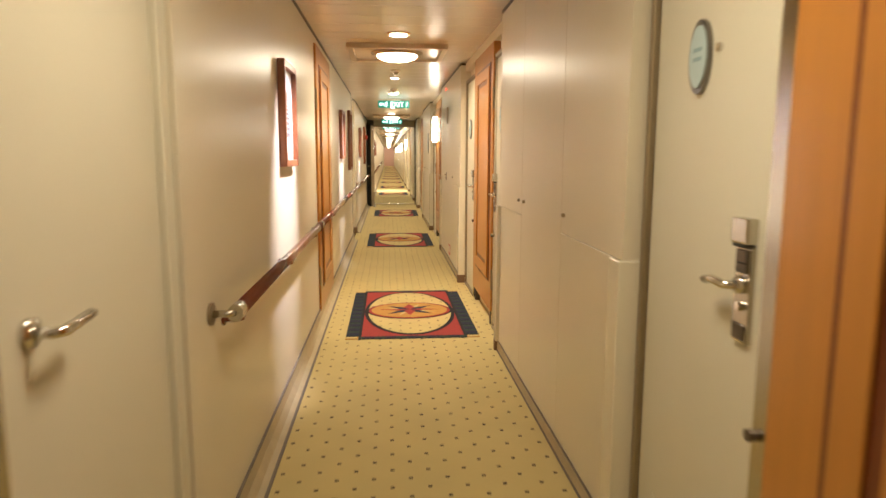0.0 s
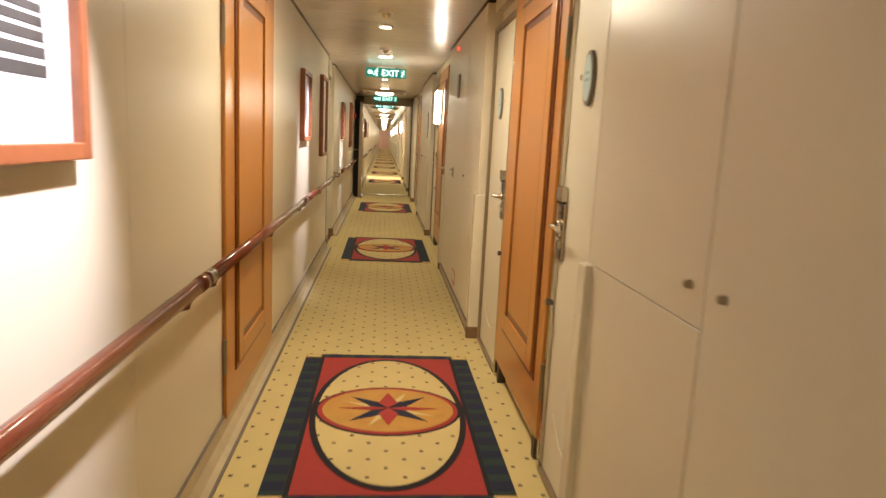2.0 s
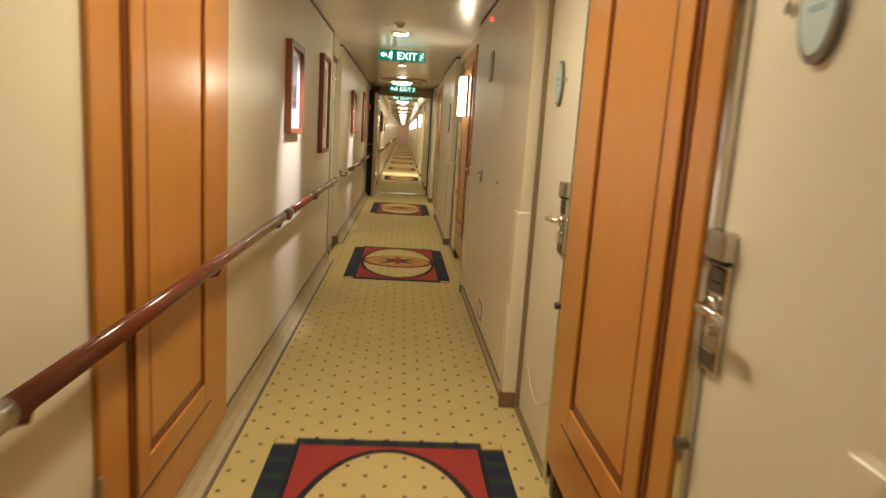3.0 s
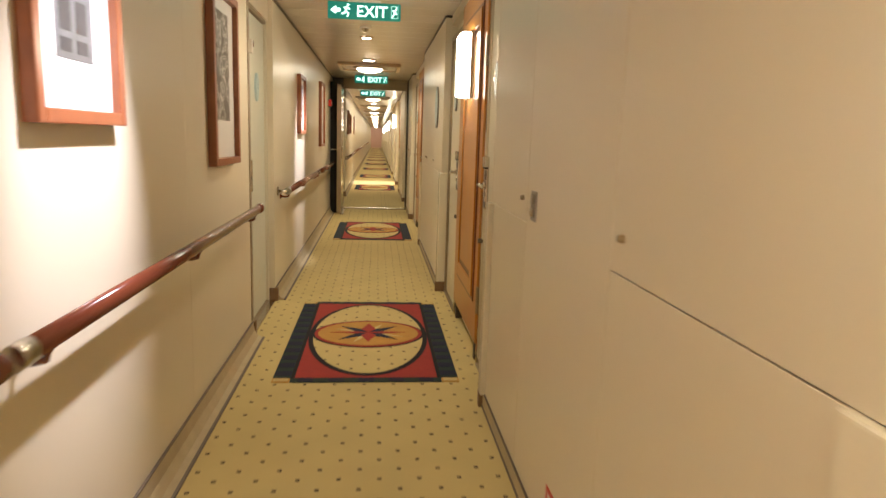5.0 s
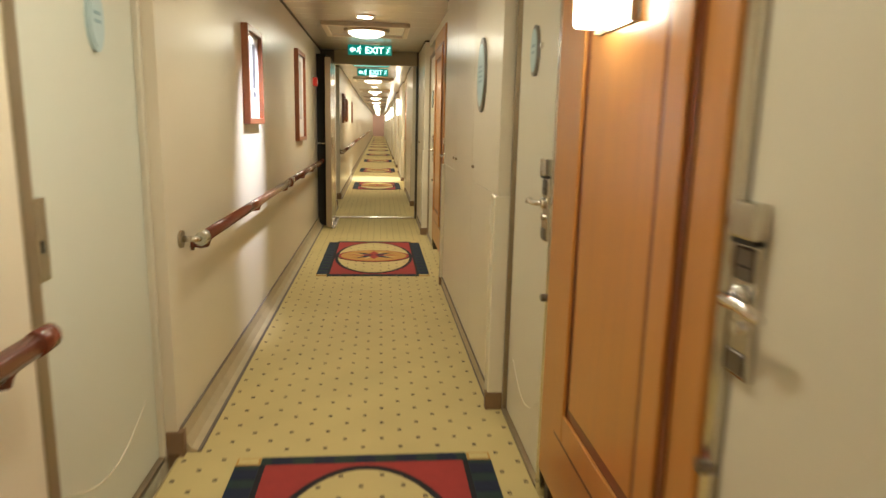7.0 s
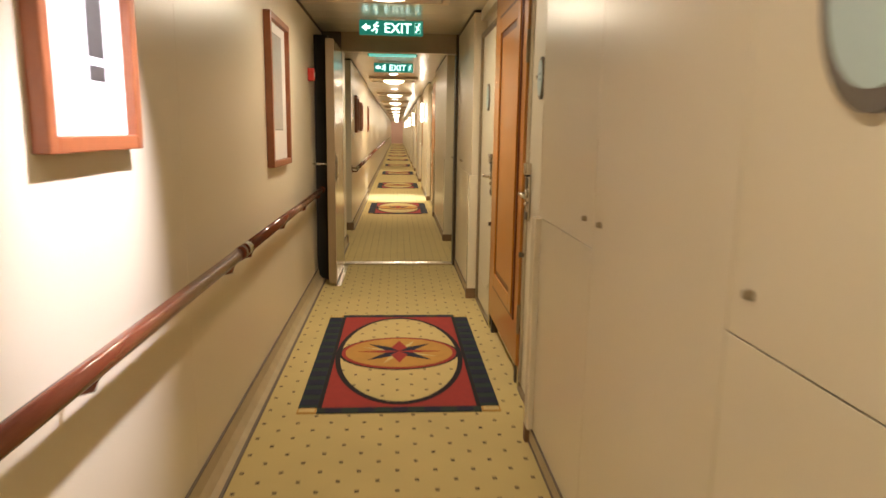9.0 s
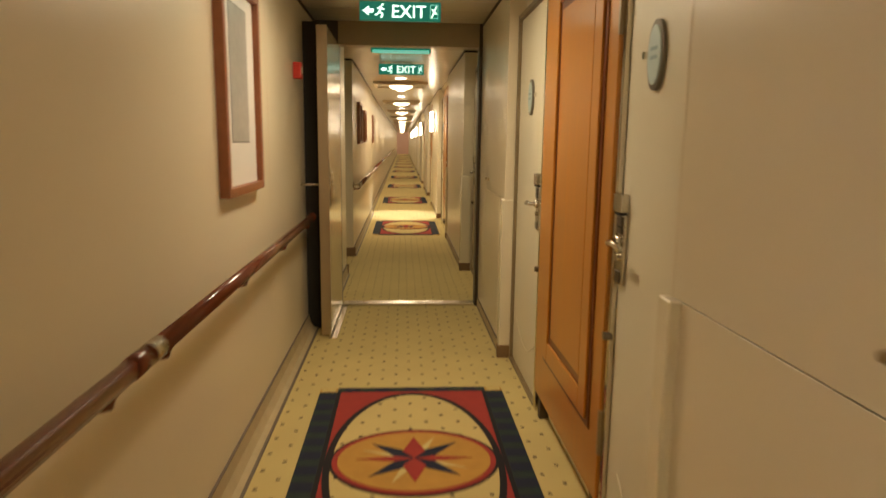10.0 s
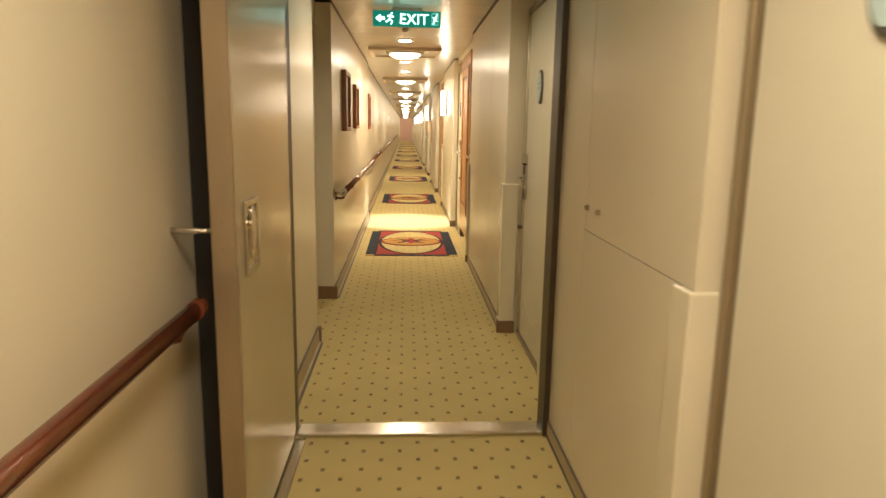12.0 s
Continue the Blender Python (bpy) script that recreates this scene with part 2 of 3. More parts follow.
def ceiling():
    bm = bmesh.new()
    y, w = -3.0, 0.30
    while y < END:
        vs = box(bm, XL - 0.3, XR + 0.4, y + 0.003, y + w - 0.003, CEIL, CEIL + 0.02)
        y += w
    box(bm, -1.6, 1.6, -3, END, CEIL + 0.021, CEIL + 0.12)
    return tagged(part("ceiling", bm, M_CEIL), "cream metal plank ceiling with glossy finish", "ceiling", kind="structure")


ceiling()
NEAR, FAR = 1.15, 1.295
LONGER = {17.60: 0.09}
NICHES = [3.035, 7.83, 12.72, 17.60, 25.35] + [25.35 + 4.87 * k for k in range(1, 12)]
DOORWAY = 20.33
DEPTH = 0.070


def right_wall(y0, y1, seams, seam_z=1.012, cut=True, low=()):
    """One flush stretch of the corridor wall made of panels, with corner guards and skirting."""
    w = tagged(part("wall_right", boxes((XR + 0.006, XR + 0.45, y0, y1, 0, CEIL)), M_DARK), "cream laminate wall panels with thin dark seams", "wall", kind="structure")
    edges = [y0] + [s for s in seams if y0 < s < y1] + [y1]
    for i, (a, b) in enumerate(zip(edges, edges[1:])):
        a2, b2 = a + (0.002 if i else -0.001), b - (0.002 if b < y1 else -0.001)
        if i in low:
            part("panel", boxes((XR, XR + 0.02, a2, b2, 0.0, seam_z - 0.0016), bevel=0.0008), M_WALL, w)
            part("panel", boxes((XR, XR + 0.02, a2, b2, seam_z + 0.0016, CEIL - 0.02), bevel=0.0008), M_WALL, w)
        else:
            part("panel", boxes((XR, XR + 0.02, a2, b2, 0.0, CEIL - 0.02), bevel=0.0012), M_WALL, w)
    for y, s, w2, out in ((y0, 1, 0.085, 0.016), (y1, -1, 0.055, 0.026)):
        part("end_panel", boxes((XR - 0.001, XR + 0.3, y - s * 0.004, y + s * 0.012, 0, CEIL - 0.02), bevel=0.001), M_WALL, w)
        if y != DOORWAY:
            part("corner_guard", boxes((XR - out, XR + 0.09, y - s * 0.014, y + s * w2, 0.075, seam_z), bevel=0.007, seg=3), M_GUARD, w)
    part("baseboard", boxes((XR - 0.006, XR + 0.05, y0 + 0.02, y1 - 0.02, 0.012, 0.075), bevel=0.002), M_BASE, w)
    part("base_edge", boxes((XR - 0.010, XR + 0.05, y0 + 0.02, y1 - 0.02, 0, 0.014), bevel=0.002), M_BASED, w, "dark grey-brown foot strip")
    part("base_line", boxes((XR - 0.008, XR + 0.02, y0 + 0.02, y1 - 0.02, 0.074, 0.079)), M_BASED, w, "thin dark line along the skirting's top")
    for y, s in ((y0, 1), (y1, -1)):
        part("base_block", boxes((XR - 0.026, XR + 0.09, y - s * 0.020, y + s * 0.022, 0, 0.085), bevel=0.003), M_BASEB, w, "brown base block at the wall's end")
    part("ceiling_trim", boxes((XR - 0.006, XR + 0.02, y0 + 0.02, y1 - 0.02, CEIL - 0.02, CEIL)), M_TRIM, w)
    return w


def niche_back(y0, y1):
    return tagged(part("wall_niche", boxes((XR + DEPTH + 0.03, XR + 0.45, y0, y1, 0, CEIL)), M_WALL), "cream wall behind the cabin doors", "wall", kind="structure")


def lever(parent, x, y, z, s, side=-1):
    """A tall lock plate with card reader and lever handle; s: way the lever points along y; side: -1 stands out to lower x."""
    plate = part("lock_plate", boxes((x, x + side * 0.014, y - 0.034, y + 0.034, z - 0.145, z + 0.08), bevel=0.005, seg=2), M_STEEL, parent, "brushed steel lock plate")
    part("card_reader", boxes((x, x + side * 0.03, y - 0.034, y + 0.034, z + 0.086, z + 0.145), bevel=0.005, seg=2), M_STEEL, plate, "steel card reader")
    part("card_slot", boxes((x + side * 0.004, x + side * 0.026, y - 0.030, y + 0.030, z + 0.078, z + 0.088)), M_DARK, plate)
    part("lock_body", boxes((x + side * 0.013, x + side * 0.020, y - 0.024, y + 0.024, z + 0.018, z + 0.072), bevel=0.003), M_LOCKD, plate)
    part("lock_seam", boxes((x + side * 0.019, x + side * 0.0215, y - 0.022, y + 0.010, z + 0.040, z + 0.044)), M_DARK, plate)
    part("lock_foot", boxes((x + side * 0.013, x + side * 0.018, y - 0.026, y + 0.026, z - 0.138, z - 0.10), bevel=0.003), M_LOCKD, plate)
    bm = bmesh.new()
    disc(bm, (x + side * 0.018, y, z - 0.06), 0.011, 0.011, -0.006, 0.006, 18, "x")
    part("key_cylinder", bm, M_CHROME, plate)
    bm = bmesh.new()
    disc(bm, (x + side * 0.02, y, z - 0.01), 0.02, 0.02, -0.007, 0.007, 20, "x")
    tube(bm, [(x, y, z - 0.01), (x + side * 0.045, y, z - 0.01), (x + side * 0.054, y + s * 0.014, z - 0.01), (x + side * 0.054, y + s * 0.06, z - 0.006), (x + side * 0.050, y + s * 0.105, z - 0.016)], 0.0105, 12)
    part("handle", bm, M_CHROME, plate, "chrome lever handle", smooth=True)


def oval(parent, x, y, z, side=-1, ry=0.055, rz=0.095, bars=2, rim=None):
    for name, k, d0, d1, m in (("sign_rim", 1.0, 0.0, 0.012, rim or M_SIGNRIM), ("sign_face", 0.84, 0.010, 0.015, M_SIGN)):
        bm = bmesh.new()
        disc(bm, (0, 0, 0), 1, 1, d0, d1, 40)
        bmesh.ops.transform(bm, matrix=Matrix.Translation((x, y, z)) @ pose(0, 0, 0, 0, 90 * side, 0) @ Matrix.Diagonal((rz * k, ry * k, 1, 1)), verts=bm.verts[:])
        plate = part(name, bm, m, parent, "pale blue oval number plate" if k < 1 else "")
    for k in range(bars):
        dz = (bars / 2 - k) * 0.024 - 0.012
        part("number_bar", boxes((x + side * 0.014, x + side * 0.016, y - ry * 0.42, y + ry * 0.42, z + dz, z + dz + 0.011)), M_SIGNBAR, plate)


def cabin_door(y0, y1, hinge_low, x=XR + DEPTH, side=-1, far_jamb=None, lock_jamb=0.028, sign=True, handle=True, leaf=None, plate_y=None, far_w=0.028, name="cabin_door", label="closed cream cabin door with oval number plate and lever lock"):
    """A flat painted door leaf with an arched relief line near its foot, in a metal frame; the jamb on the lock side is polished steel."""
    d = empty(name, label, "door", group="cabin doors")
    j0, j1 = (0.028, lock_jamb) if hinge_low else (lock_jamb, far_w)
    m0, m1 = (M_FRAME, M_POLISH) if hinge_low else (M_STEEL if lock_jamb > 0.03 else M_FRAME, far_jamb or M_FRAME)
    part("leaf", boxes((x, x - side * 0.03, y0 + j0 + 0.004, y1 - j1 - 0.004, 0.02, 2.068), bevel=0.003), leaf or M_DOOR, d)
    part("rebate", boxes((x - side * 0.012, x - side * 0.03, y0 + j0 - 0.002, y1 - j1 + 0.002, 0.0, 2.072)), M_DARK, d)
    part("jamb", boxes((x + side * 0.018, x - side * 0.03, y0, y0 + j0, 0, 2.10), bevel=0.003), m0, d)
    part("jamb", boxes((x + side * 0.018, x - side * 0.03, y1 - j1, y1, 0, 2.10), bevel=0.003), m1, d)
    part("head", boxes((x + side * 0.018, x - side * 0.03, y0 + j0, y1 - j1, 2.072, 2.10), bevel=0.003), M_FRAME, d)
    part("threshold", boxes((x + side * 0.02, x - side * 0.03, y0 + j0, y1 - j1, 0, 0.018), bevel=0.002), M_FRAME, d)
    yl = y1 - j1 - 0.036 if hinge_low else y0 + j0 + 0.087
    if not sign:
        bm = bmesh.new()
        disc(bm, (x + side * 0.005, y0 + 0.20, 1.055), 0.026, 0.026, -0.005, 0.005, 24, "x")
        tube(bm, [(x, y0 + 0.20, 1.055), (x + side * 0.045, y0 + 0.20, 1.055), (x + side * 0.054, y0 + 0.215, 1.055), (x + side * 0.052, y0 + 0.315, 1.06)], 0.0105, 12)
        part("handle", bm, M_CHROME, d, "plain steel lever handle", smooth=True)
    else:
        if handle:
            lever(d, x, yl, 1.065, -1 if hinge_low else 1, side)
        else:
            plate = part("lock_plate", boxes((x, x + side * 0.062, y0 + 0.006, y0 + j0 + 0.03, 0.93, 1.13), bevel=0.004, seg=2), M_STEEL, d, "narrow steel lock plate at the door's edge")
            part("key_slot", boxes((x + side * 0.060, x + side * 0.064, y0 + 0.022, y0 + 0.03, 1.0, 1.03)), M_DARK, plate)
            part("sill_strip", boxes((x + side * 0.024, x + side * 0.066, y0, y1, 0, 0.012), bevel=0.002), M_STEEL, d, "worn steel sill strip")
        if handle:
            bm = bmesh.new()
            disc(bm, (x + side * 0.022, yl + (0.045 if hinge_low else -0.10), 0.735), 0.014, 0.014, -0.014, 0.014, 18, "x")
            part("door_buffer", bm, M_LOCKD, d, "small dark round buffer below the lock")
        oval(d, x, plate_y or (y0 + y1) / 2 + (0.10 if side > 0 else 0), 1.605, side, rim=M_SIGNRIM if handle else M_SIGN)
        bm = bmesh.new()
        disc(bm, (x + side * 0.003, (plate_y or yl) + (0.095 if hinge_low else -0.095), 1.615), 0.011, 0.011, -0.006, 0.006, 16, "x")
        part("peephole", bm, M_CHROME, d)
    bm = bmesh.new()
    pts = []
    for k in range(13):
        a = k / 12
        pts.append((x + side * 0.001, y0 + 0.14 + (y1 - y0 - 0.28) * a, 0.30 - 0.10 * math.sin(a * math.pi)))
    tube(bm, pts, 0.0022, 6)
    part("relief_line", bm, M_DOOR, d, smooth=True)
    return d


def wood_panel(y0, y1, x, side=-1, sunk=0.045, foot=0.12, mould_z=0.345, name="wood_door_panel"):
    """A tall orange wood panel with a long raised moulding, on low blocks."""
    d = empty(name, "tall orange cherry wood panel with long raised moulding between doors", "panel", group="wood panels")
    f = x + side * sunk
    top = 2.2
    part("board", boxes((x, f, y0, y1, foot, top), bevel=0.004), M_WOOD, d)
    c = (y0 + y1) / 2
    my0, my1, mz0, mz1 = c - 0.425, c + 0.345, mould_z, 2.06
    # the wide dark base paints shaded flanks on both sides of the ridge
    for o, w, h0, h, m, e in ((0.0, 0.150, -0.002, 0.006, M_WOODSHADE, 0.001), (0.026, 0.088, 0.005, 0.016, M_WOOD, 0.005)):
        for dims in ((my0 + o, my0 + o + w, mz0 + o, mz1 - o), (my1 - o - w, my1 - o, mz0 + o, mz1 - o), (my0 + o + w, my1 - o - w, mz0 + o, mz0 + o + w), (my0 + o + w, my1 - o - w, mz1 - o - w, mz1 - o)):
            part("moulding", boxes((f + side * h0, f + side * h, *dims), bevel=e, seg=3), m, d, "rounded raised moulding" if m is M_WOOD else "moulding base coloured dark red as the moulding's shaded flanks")
    part("inner_field", boxes((f - side * 0.002, f + side * 0.008, my0 + 0.148, my1 - 0.148, mz0 + 0.148, mz1 - 0.148), bevel=0.002), M_WOOD, d)
    for y in (y0 + 0.06, y1 - 0.10):
        part("foot_block", boxes((x, f - side * 0.01, y, y + 0.04, 0, foot)), M_TRIM, d)
    for y, z in ((y0, 0.30), (y0, 1.7)):
        part("hinge", boxes((f - side * 0.012, f + side * 0.003, y - 0.008, y + 0.008, z, z + 0.16), bevel=0.002), M_FRAME, d)
    return d


def niche(c):
    y0, y1 = c - NEAR, c + FAR + LONGER.get(c, 0.0)
    niche_back(y0 - 0.02, y1 + 0.02)
    cabin_door(y0 + 0.015, c - 0.534, True, lock_jamb=0.036, plate_y=c - 0.80)
    cabin_door(c + 0.535, y1 - 0.015, False, lock_jamb=0.058, plate_y=c + 0.965)
    wood_panel(c - 0.532, c + 0.53, XR + DEPTH + 0.03, sunk=0.056)
    tagged(part("niche_header", boxes((XR + 0.05, XR + 0.45, y0, y1, 2.2, CEIL)), M_WALL), "cream header above cabin doors", "wall", kind="structure")


ends = []
for c in NICHES:
    ends += [c - NEAR, c + FAR + LONGER.get(c, 0.0)]
right_wall(ends[1], ends[2], (5.09, 5.945), low=(0, 2))
right_wall(ends[3], ends[4], (9.99, 10.85), low=(0, 2))
right_wall(ends[5], ends[6], (14.86, 15.69), low=(0, 2))
right_wall(ends[7], DOORWAY, (ends[7] + 0.92,), low=(0,))
right_wall(-3.0, ends[0], (0.2,))
right_wall(21.83, ends[8], (22.65, 23.4))
for i in range(9, len(ends) - 1, 2):
    right_wall(ends[i], ends[i + 1], (ends[i] + 0.8, ends[i] + 1.65))
right_wall(ends[-1], END, ())
for c in NICHES:
    niche(c)
# the single door behind the fire door
tagged(part("wall_niche", boxes((0.735, XR + 0.45, 20.97, 21.85, 0, CEIL)), M_WALL), "cream wall behind a door", "wall", kind="structure")
cabin_door(20.98, 21.80, True, x=0.70)
tagged(part("wall_return", boxes((0.66, XR + 0.45, DOORWAY + 0.1, 20.975, 0, CEIL)), M_WALL), "cream wall beside a door", "wall", kind="structure")


def cove(x, y0, y1, foot):
    """A skirting whose face slopes out from the wall to the floor."""
    bm = bmesh.new()
    profile = ((x - 0.02, 0.0), (x + foot, 0.0), (x + foot, 0.008), (x + 0.6 * foot, 0.018), (x + 0.010 + 0.12 * foot, 0.052), (x + 0.009, 0.103), (x - 0.02, 0.103))
    rows = [[bm.verts.new((px, y, pz)) for px, pz in profile] for y in (y0, y1)]
    n = len(profile)
    for k in range(n):
        bm.faces.new((rows[0][k], rows[0][(k + 1) % n], rows[1][(k + 1) % n], rows[1][k]))
    for r in rows:
        bm.faces.new(r)
    return bm


def left_wall(y0, y1, x=XL, end=True):
    w = tagged(part("wall_left", boxes((x - 0.45, x - 0.006, y0, y1, 0, CEIL)), M_DARK), "cream laminate wall with low tan skirting", "wall", kind="structure")
    foot = 0.066 if x == XL else 0.025
    edges = [y0]
    while y1 - edges[-1] > 3.6:
        edges.append(edges[-1] + 2.4)
    edges.append(y1)
    for i, (a, b) in enumerate(zip(edges, edges[1:])):
        part("panel", boxes((x - 0.02, x, a + (0.0008 if i else -0.001), b - (0.0008 if b < y1 else -0.001), 0, CEIL - 0.02), bevel=0.0005), M_WALL, w)
    for y, s in ((y0, 1), (y1, -1)):
        part("end_panel", boxes((x - 0.3, x + 0.001, y - s * 0.004, y + s * 0.012, 0, CEIL - 0.02), bevel=0.001), M_WALL, w)
        part("base_block", boxes((x - 0.2, x + 0.024, y - s * 0.012, y + s * 0.03, 0, 0.105), bevel=0.003), M_BASEB, w, "brown base block at the wall's end")
    part("baseboard", cove(x, y0 + 0.03, y1 - 0.03, foot), M_BASE, w, "sloped tan skirting")
    part("base_edge", boxes((x + foot - 0.002, x + foot + 0.013, y0 + 0.03, y1 - 0.03, 0, 0.009), bevel=0.002), M_BASED, w, "dark grey-brown foot strip")
    part("base_line", boxes((x - 0.01, x + 0.011, y0 + 0.03, y1 - 0.03, 0.103, 0.108)), M_BASED, w, "thin dark line along the skirting's top")
    part("ceiling_trim", boxes((x - 0.02, x + 0.006, y0 + 0.02, y1 - 0.02, CEIL - 0.02, CEIL)), M_TRIM, w)
    return w


LDEPTH = 0.06
LEFT_DOORS = [(3.19, 4.14, XL), (12.70, 13.63, XL), (21.63, 22.70, XL + 0.02)]
left_wall(-3.0, 3.19)
left_wall(4.14, 12.70)
left_wall(13.63, DOORWAY)
left_wall(DOORWAY + 0.1, 21.63, -0.628)
left_wall(22.70, 27.5, -0.635)
left_wall(27.5, END, -0.665)
for n, (a, b, x) in enumerate(LEFT_DOORS):
    tagged(part("wall_niche", boxes((XL - 0.45, x - LDEPTH - 0.03, a - 0.02, b + 0.02, 0, CEIL)), M_WALL), "cream wall behind a door", "wall", kind="structure")
    tagged(part("niche_header", boxes((XL - 0.45, x - 0.03, a, b, 2.10, CEIL)), M_WALL), "cream header above a door", "wall", kind="structure")
    part("corner_trim", boxes((x - 0.07, x + 0.005, a - (0.040 if n == 1 else 0.020), a + 0.010, 0, CEIL - 0.001), bevel=0.002), M_FRAME, tagged(new("door_trim"), "dark bronze corner trim beside a door", "trim", kind="structure"))
    if n == 0:
        cabin_door(a + 0.01, b - 0.01, False, x=x - 0.03, side=1, far_jamb=M_DOOR, sign=False, lock_jamb=0.09, far_w=0.07, label="closed plain cream service door with lever handle")
    else:
        cabin_door(a + 0.01, b - 0.01, False, x=x - LDEPTH, side=1, far_jamb=M_DOOR, handle=n != 1, leaf=M_DOORPALE if n == 1 else M_DOORSHADE, label="closed pale green-white cabin door with oval number plate" if n == 1 else "closed door with oval number plate past the fire door, coloured grey-tan for its shade")
WOODS_LEFT = [(7.54, 8.725)]


# ---- fire door ----
def fire_doorway():
    f = empty("fire_door_frame", "dark brown steel frame of the open fire door", "door frame", kind="structure")
    part("jamb", boxes((0.552, XR + 0.1, DOORWAY - 0.03, DOORWAY + 0.10, 0, CEIL), bevel=0.003), M_FRAMED, f)
    part("jamb", boxes((XL - 0.1, -0.556, DOORWAY - 0.03, DOORWAY + 0.10, 0, CEIL), bevel=0.003), M_FRAMED, f)
    part("head", boxes((-0.556, 0.552, DOORWAY - 0.03, DOORWAY + 0.10, 2.10, CEIL), bevel=0.003), M_FRAME, f)
    part("sill", boxes((-0.55, 0.56, DOORWAY - 0.02, DOORWAY + 0.09, 0, 0.022), bevel=0.008, seg=2), M_STEEL, f, "worn steel threshold strip")
    d = empty("fire_door", "open cream steel fire door folded back along the wall", "door")
    part("leaf", boxes((-0.612, -0.548, 19.43, DOORWAY - 0.03, 0.02, 2.10), bevel=0.004), M_LEAF, d)
    part("edge_strip", boxes((-0.614, -0.546, 19.418, 19.431, 0.02, 2.10), bevel=0.002), M_EDGE, d, "brushed bronze leading edge")
    pull = part("pull_back", boxes((-0.549, -0.5465, 19.525, 19.665, 0.93, 1.135)), M_CHROME, d, "recessed chrome pull")
    for dims in ((19.51, 19.53, 0.92, 1.145), (19.66, 19.68, 0.92, 1.145), (19.53, 19.66, 0.92, 0.94), (19.53, 19.66, 1.125, 1.145)):
        part("pull_frame", boxes((-0.548, -0.538, *dims), bevel=0.003, seg=2), M_STEEL, pull)
    bm = bmesh.new()
    tube(bm, [(-0.547, 19.60, 0.96), (-0.541, 19.60, 1.0), (-0.538, 19.60, 1.05), (-0.541, 19.60, 1.10), (-0.547, 19.60, 1.12)], 0.011, 12)
    part("pull_grip", bm, M_CHROME, pull, smooth=True)
    bm = bmesh.new()
    disc(bm, (-0.536, 19.55, 1.075), 0.016, 0.016, -0.008, 0.008, 20, "x")
    part("pull_knob", bm, M_STEEL, pull)
    part("floor_plate", boxes((-0.56, -0.505, 19.40, DOORWAY - 0.03, 0, 0.005), bevel=0.001), M_STEEL, f, "steel floor strip under the leaf")
    bm = bmesh.new()
    tube(bm, [(XL, 19.47, 1.065), (-0.60, 19.47, 1.065)], 0.009, 10)
    part("holder_rod", bm, M_CHROME, f, "chrome door holder")
    for z in (0.55, 0.80, 1.02, 1.10, 1.72, 1.95):
        bm = bmesh.new()
        disc(bm, (-0.580, 19.416, z), 0.004, 0.004, -0.002, 0.002, 10)
        bmesh.ops.rotate(bm, cent=(-0.580, 19.416, z), matrix=Matrix.Rotation(radians(90), 3, "X"), verts=bm.verts[:])
        part("screw", bm, M_FRAME, d)
    # solid dark fill that imitates the shade between leaf and wall
    part("leaf_shade_block", boxes((XL + 0.001, -0.62, 19.66, DOORWAY - 0.03, 0, 2.16)), M_DARK, f, "dark block standing in for the shade behind the open leaf")


fire_doorway()


# ---- floor mats ----
def ellipse(rx, ry, y=0.0, z=0.0, inner=None, n=64, h=0.002):
    bm = bmesh.new()
    def ring(a, b, zz):
        return [bm.verts.new((a * math.cos(k * math.tau / n), y + b * math.sin(k * math.tau / n), zz)) for k in range(n)]
    top, low = ring(rx, ry, z + h), ring(rx, ry, z)
    for k in range(n):
        bm.faces.new((low[k], low[(k + 1) % n], top[(k + 1) % n], top[k]))
    if inner:
        t2 = ring(*inner, z + h)
        for k in range(n):
            bm.faces.new((top[k], top[(k + 1) % n], t2[(k + 1) % n], t2[k]))
    else:
        bm.faces.new(top)
    return bm


def petal(angle, length, width, z, sx=1.0, h=0.0015):
    bm = bmesh.new()
    a = radians(angle)
    d, n = Vector((math.cos(a), math.sin(a), 0)), Vector((-math.sin(a), math.cos(a), 0))
    pts = [d * 0, d * length * 0.32 + n * width, d * length, d * length * 0.32 - n * width]
    lo = [bm.verts.new((p.x * sx, p.y, z)) for p in pts]
    hi = [bm.verts.new((p.x * sx, p.y, z + h)) for p in pts]
    bm.faces.new(hi)
    for k in range(4):
        bm.faces.new((lo[k], lo[(k + 1) % 4], hi[(k + 1) % 4], hi[k]))
    return bm


MAT_L = 1.70


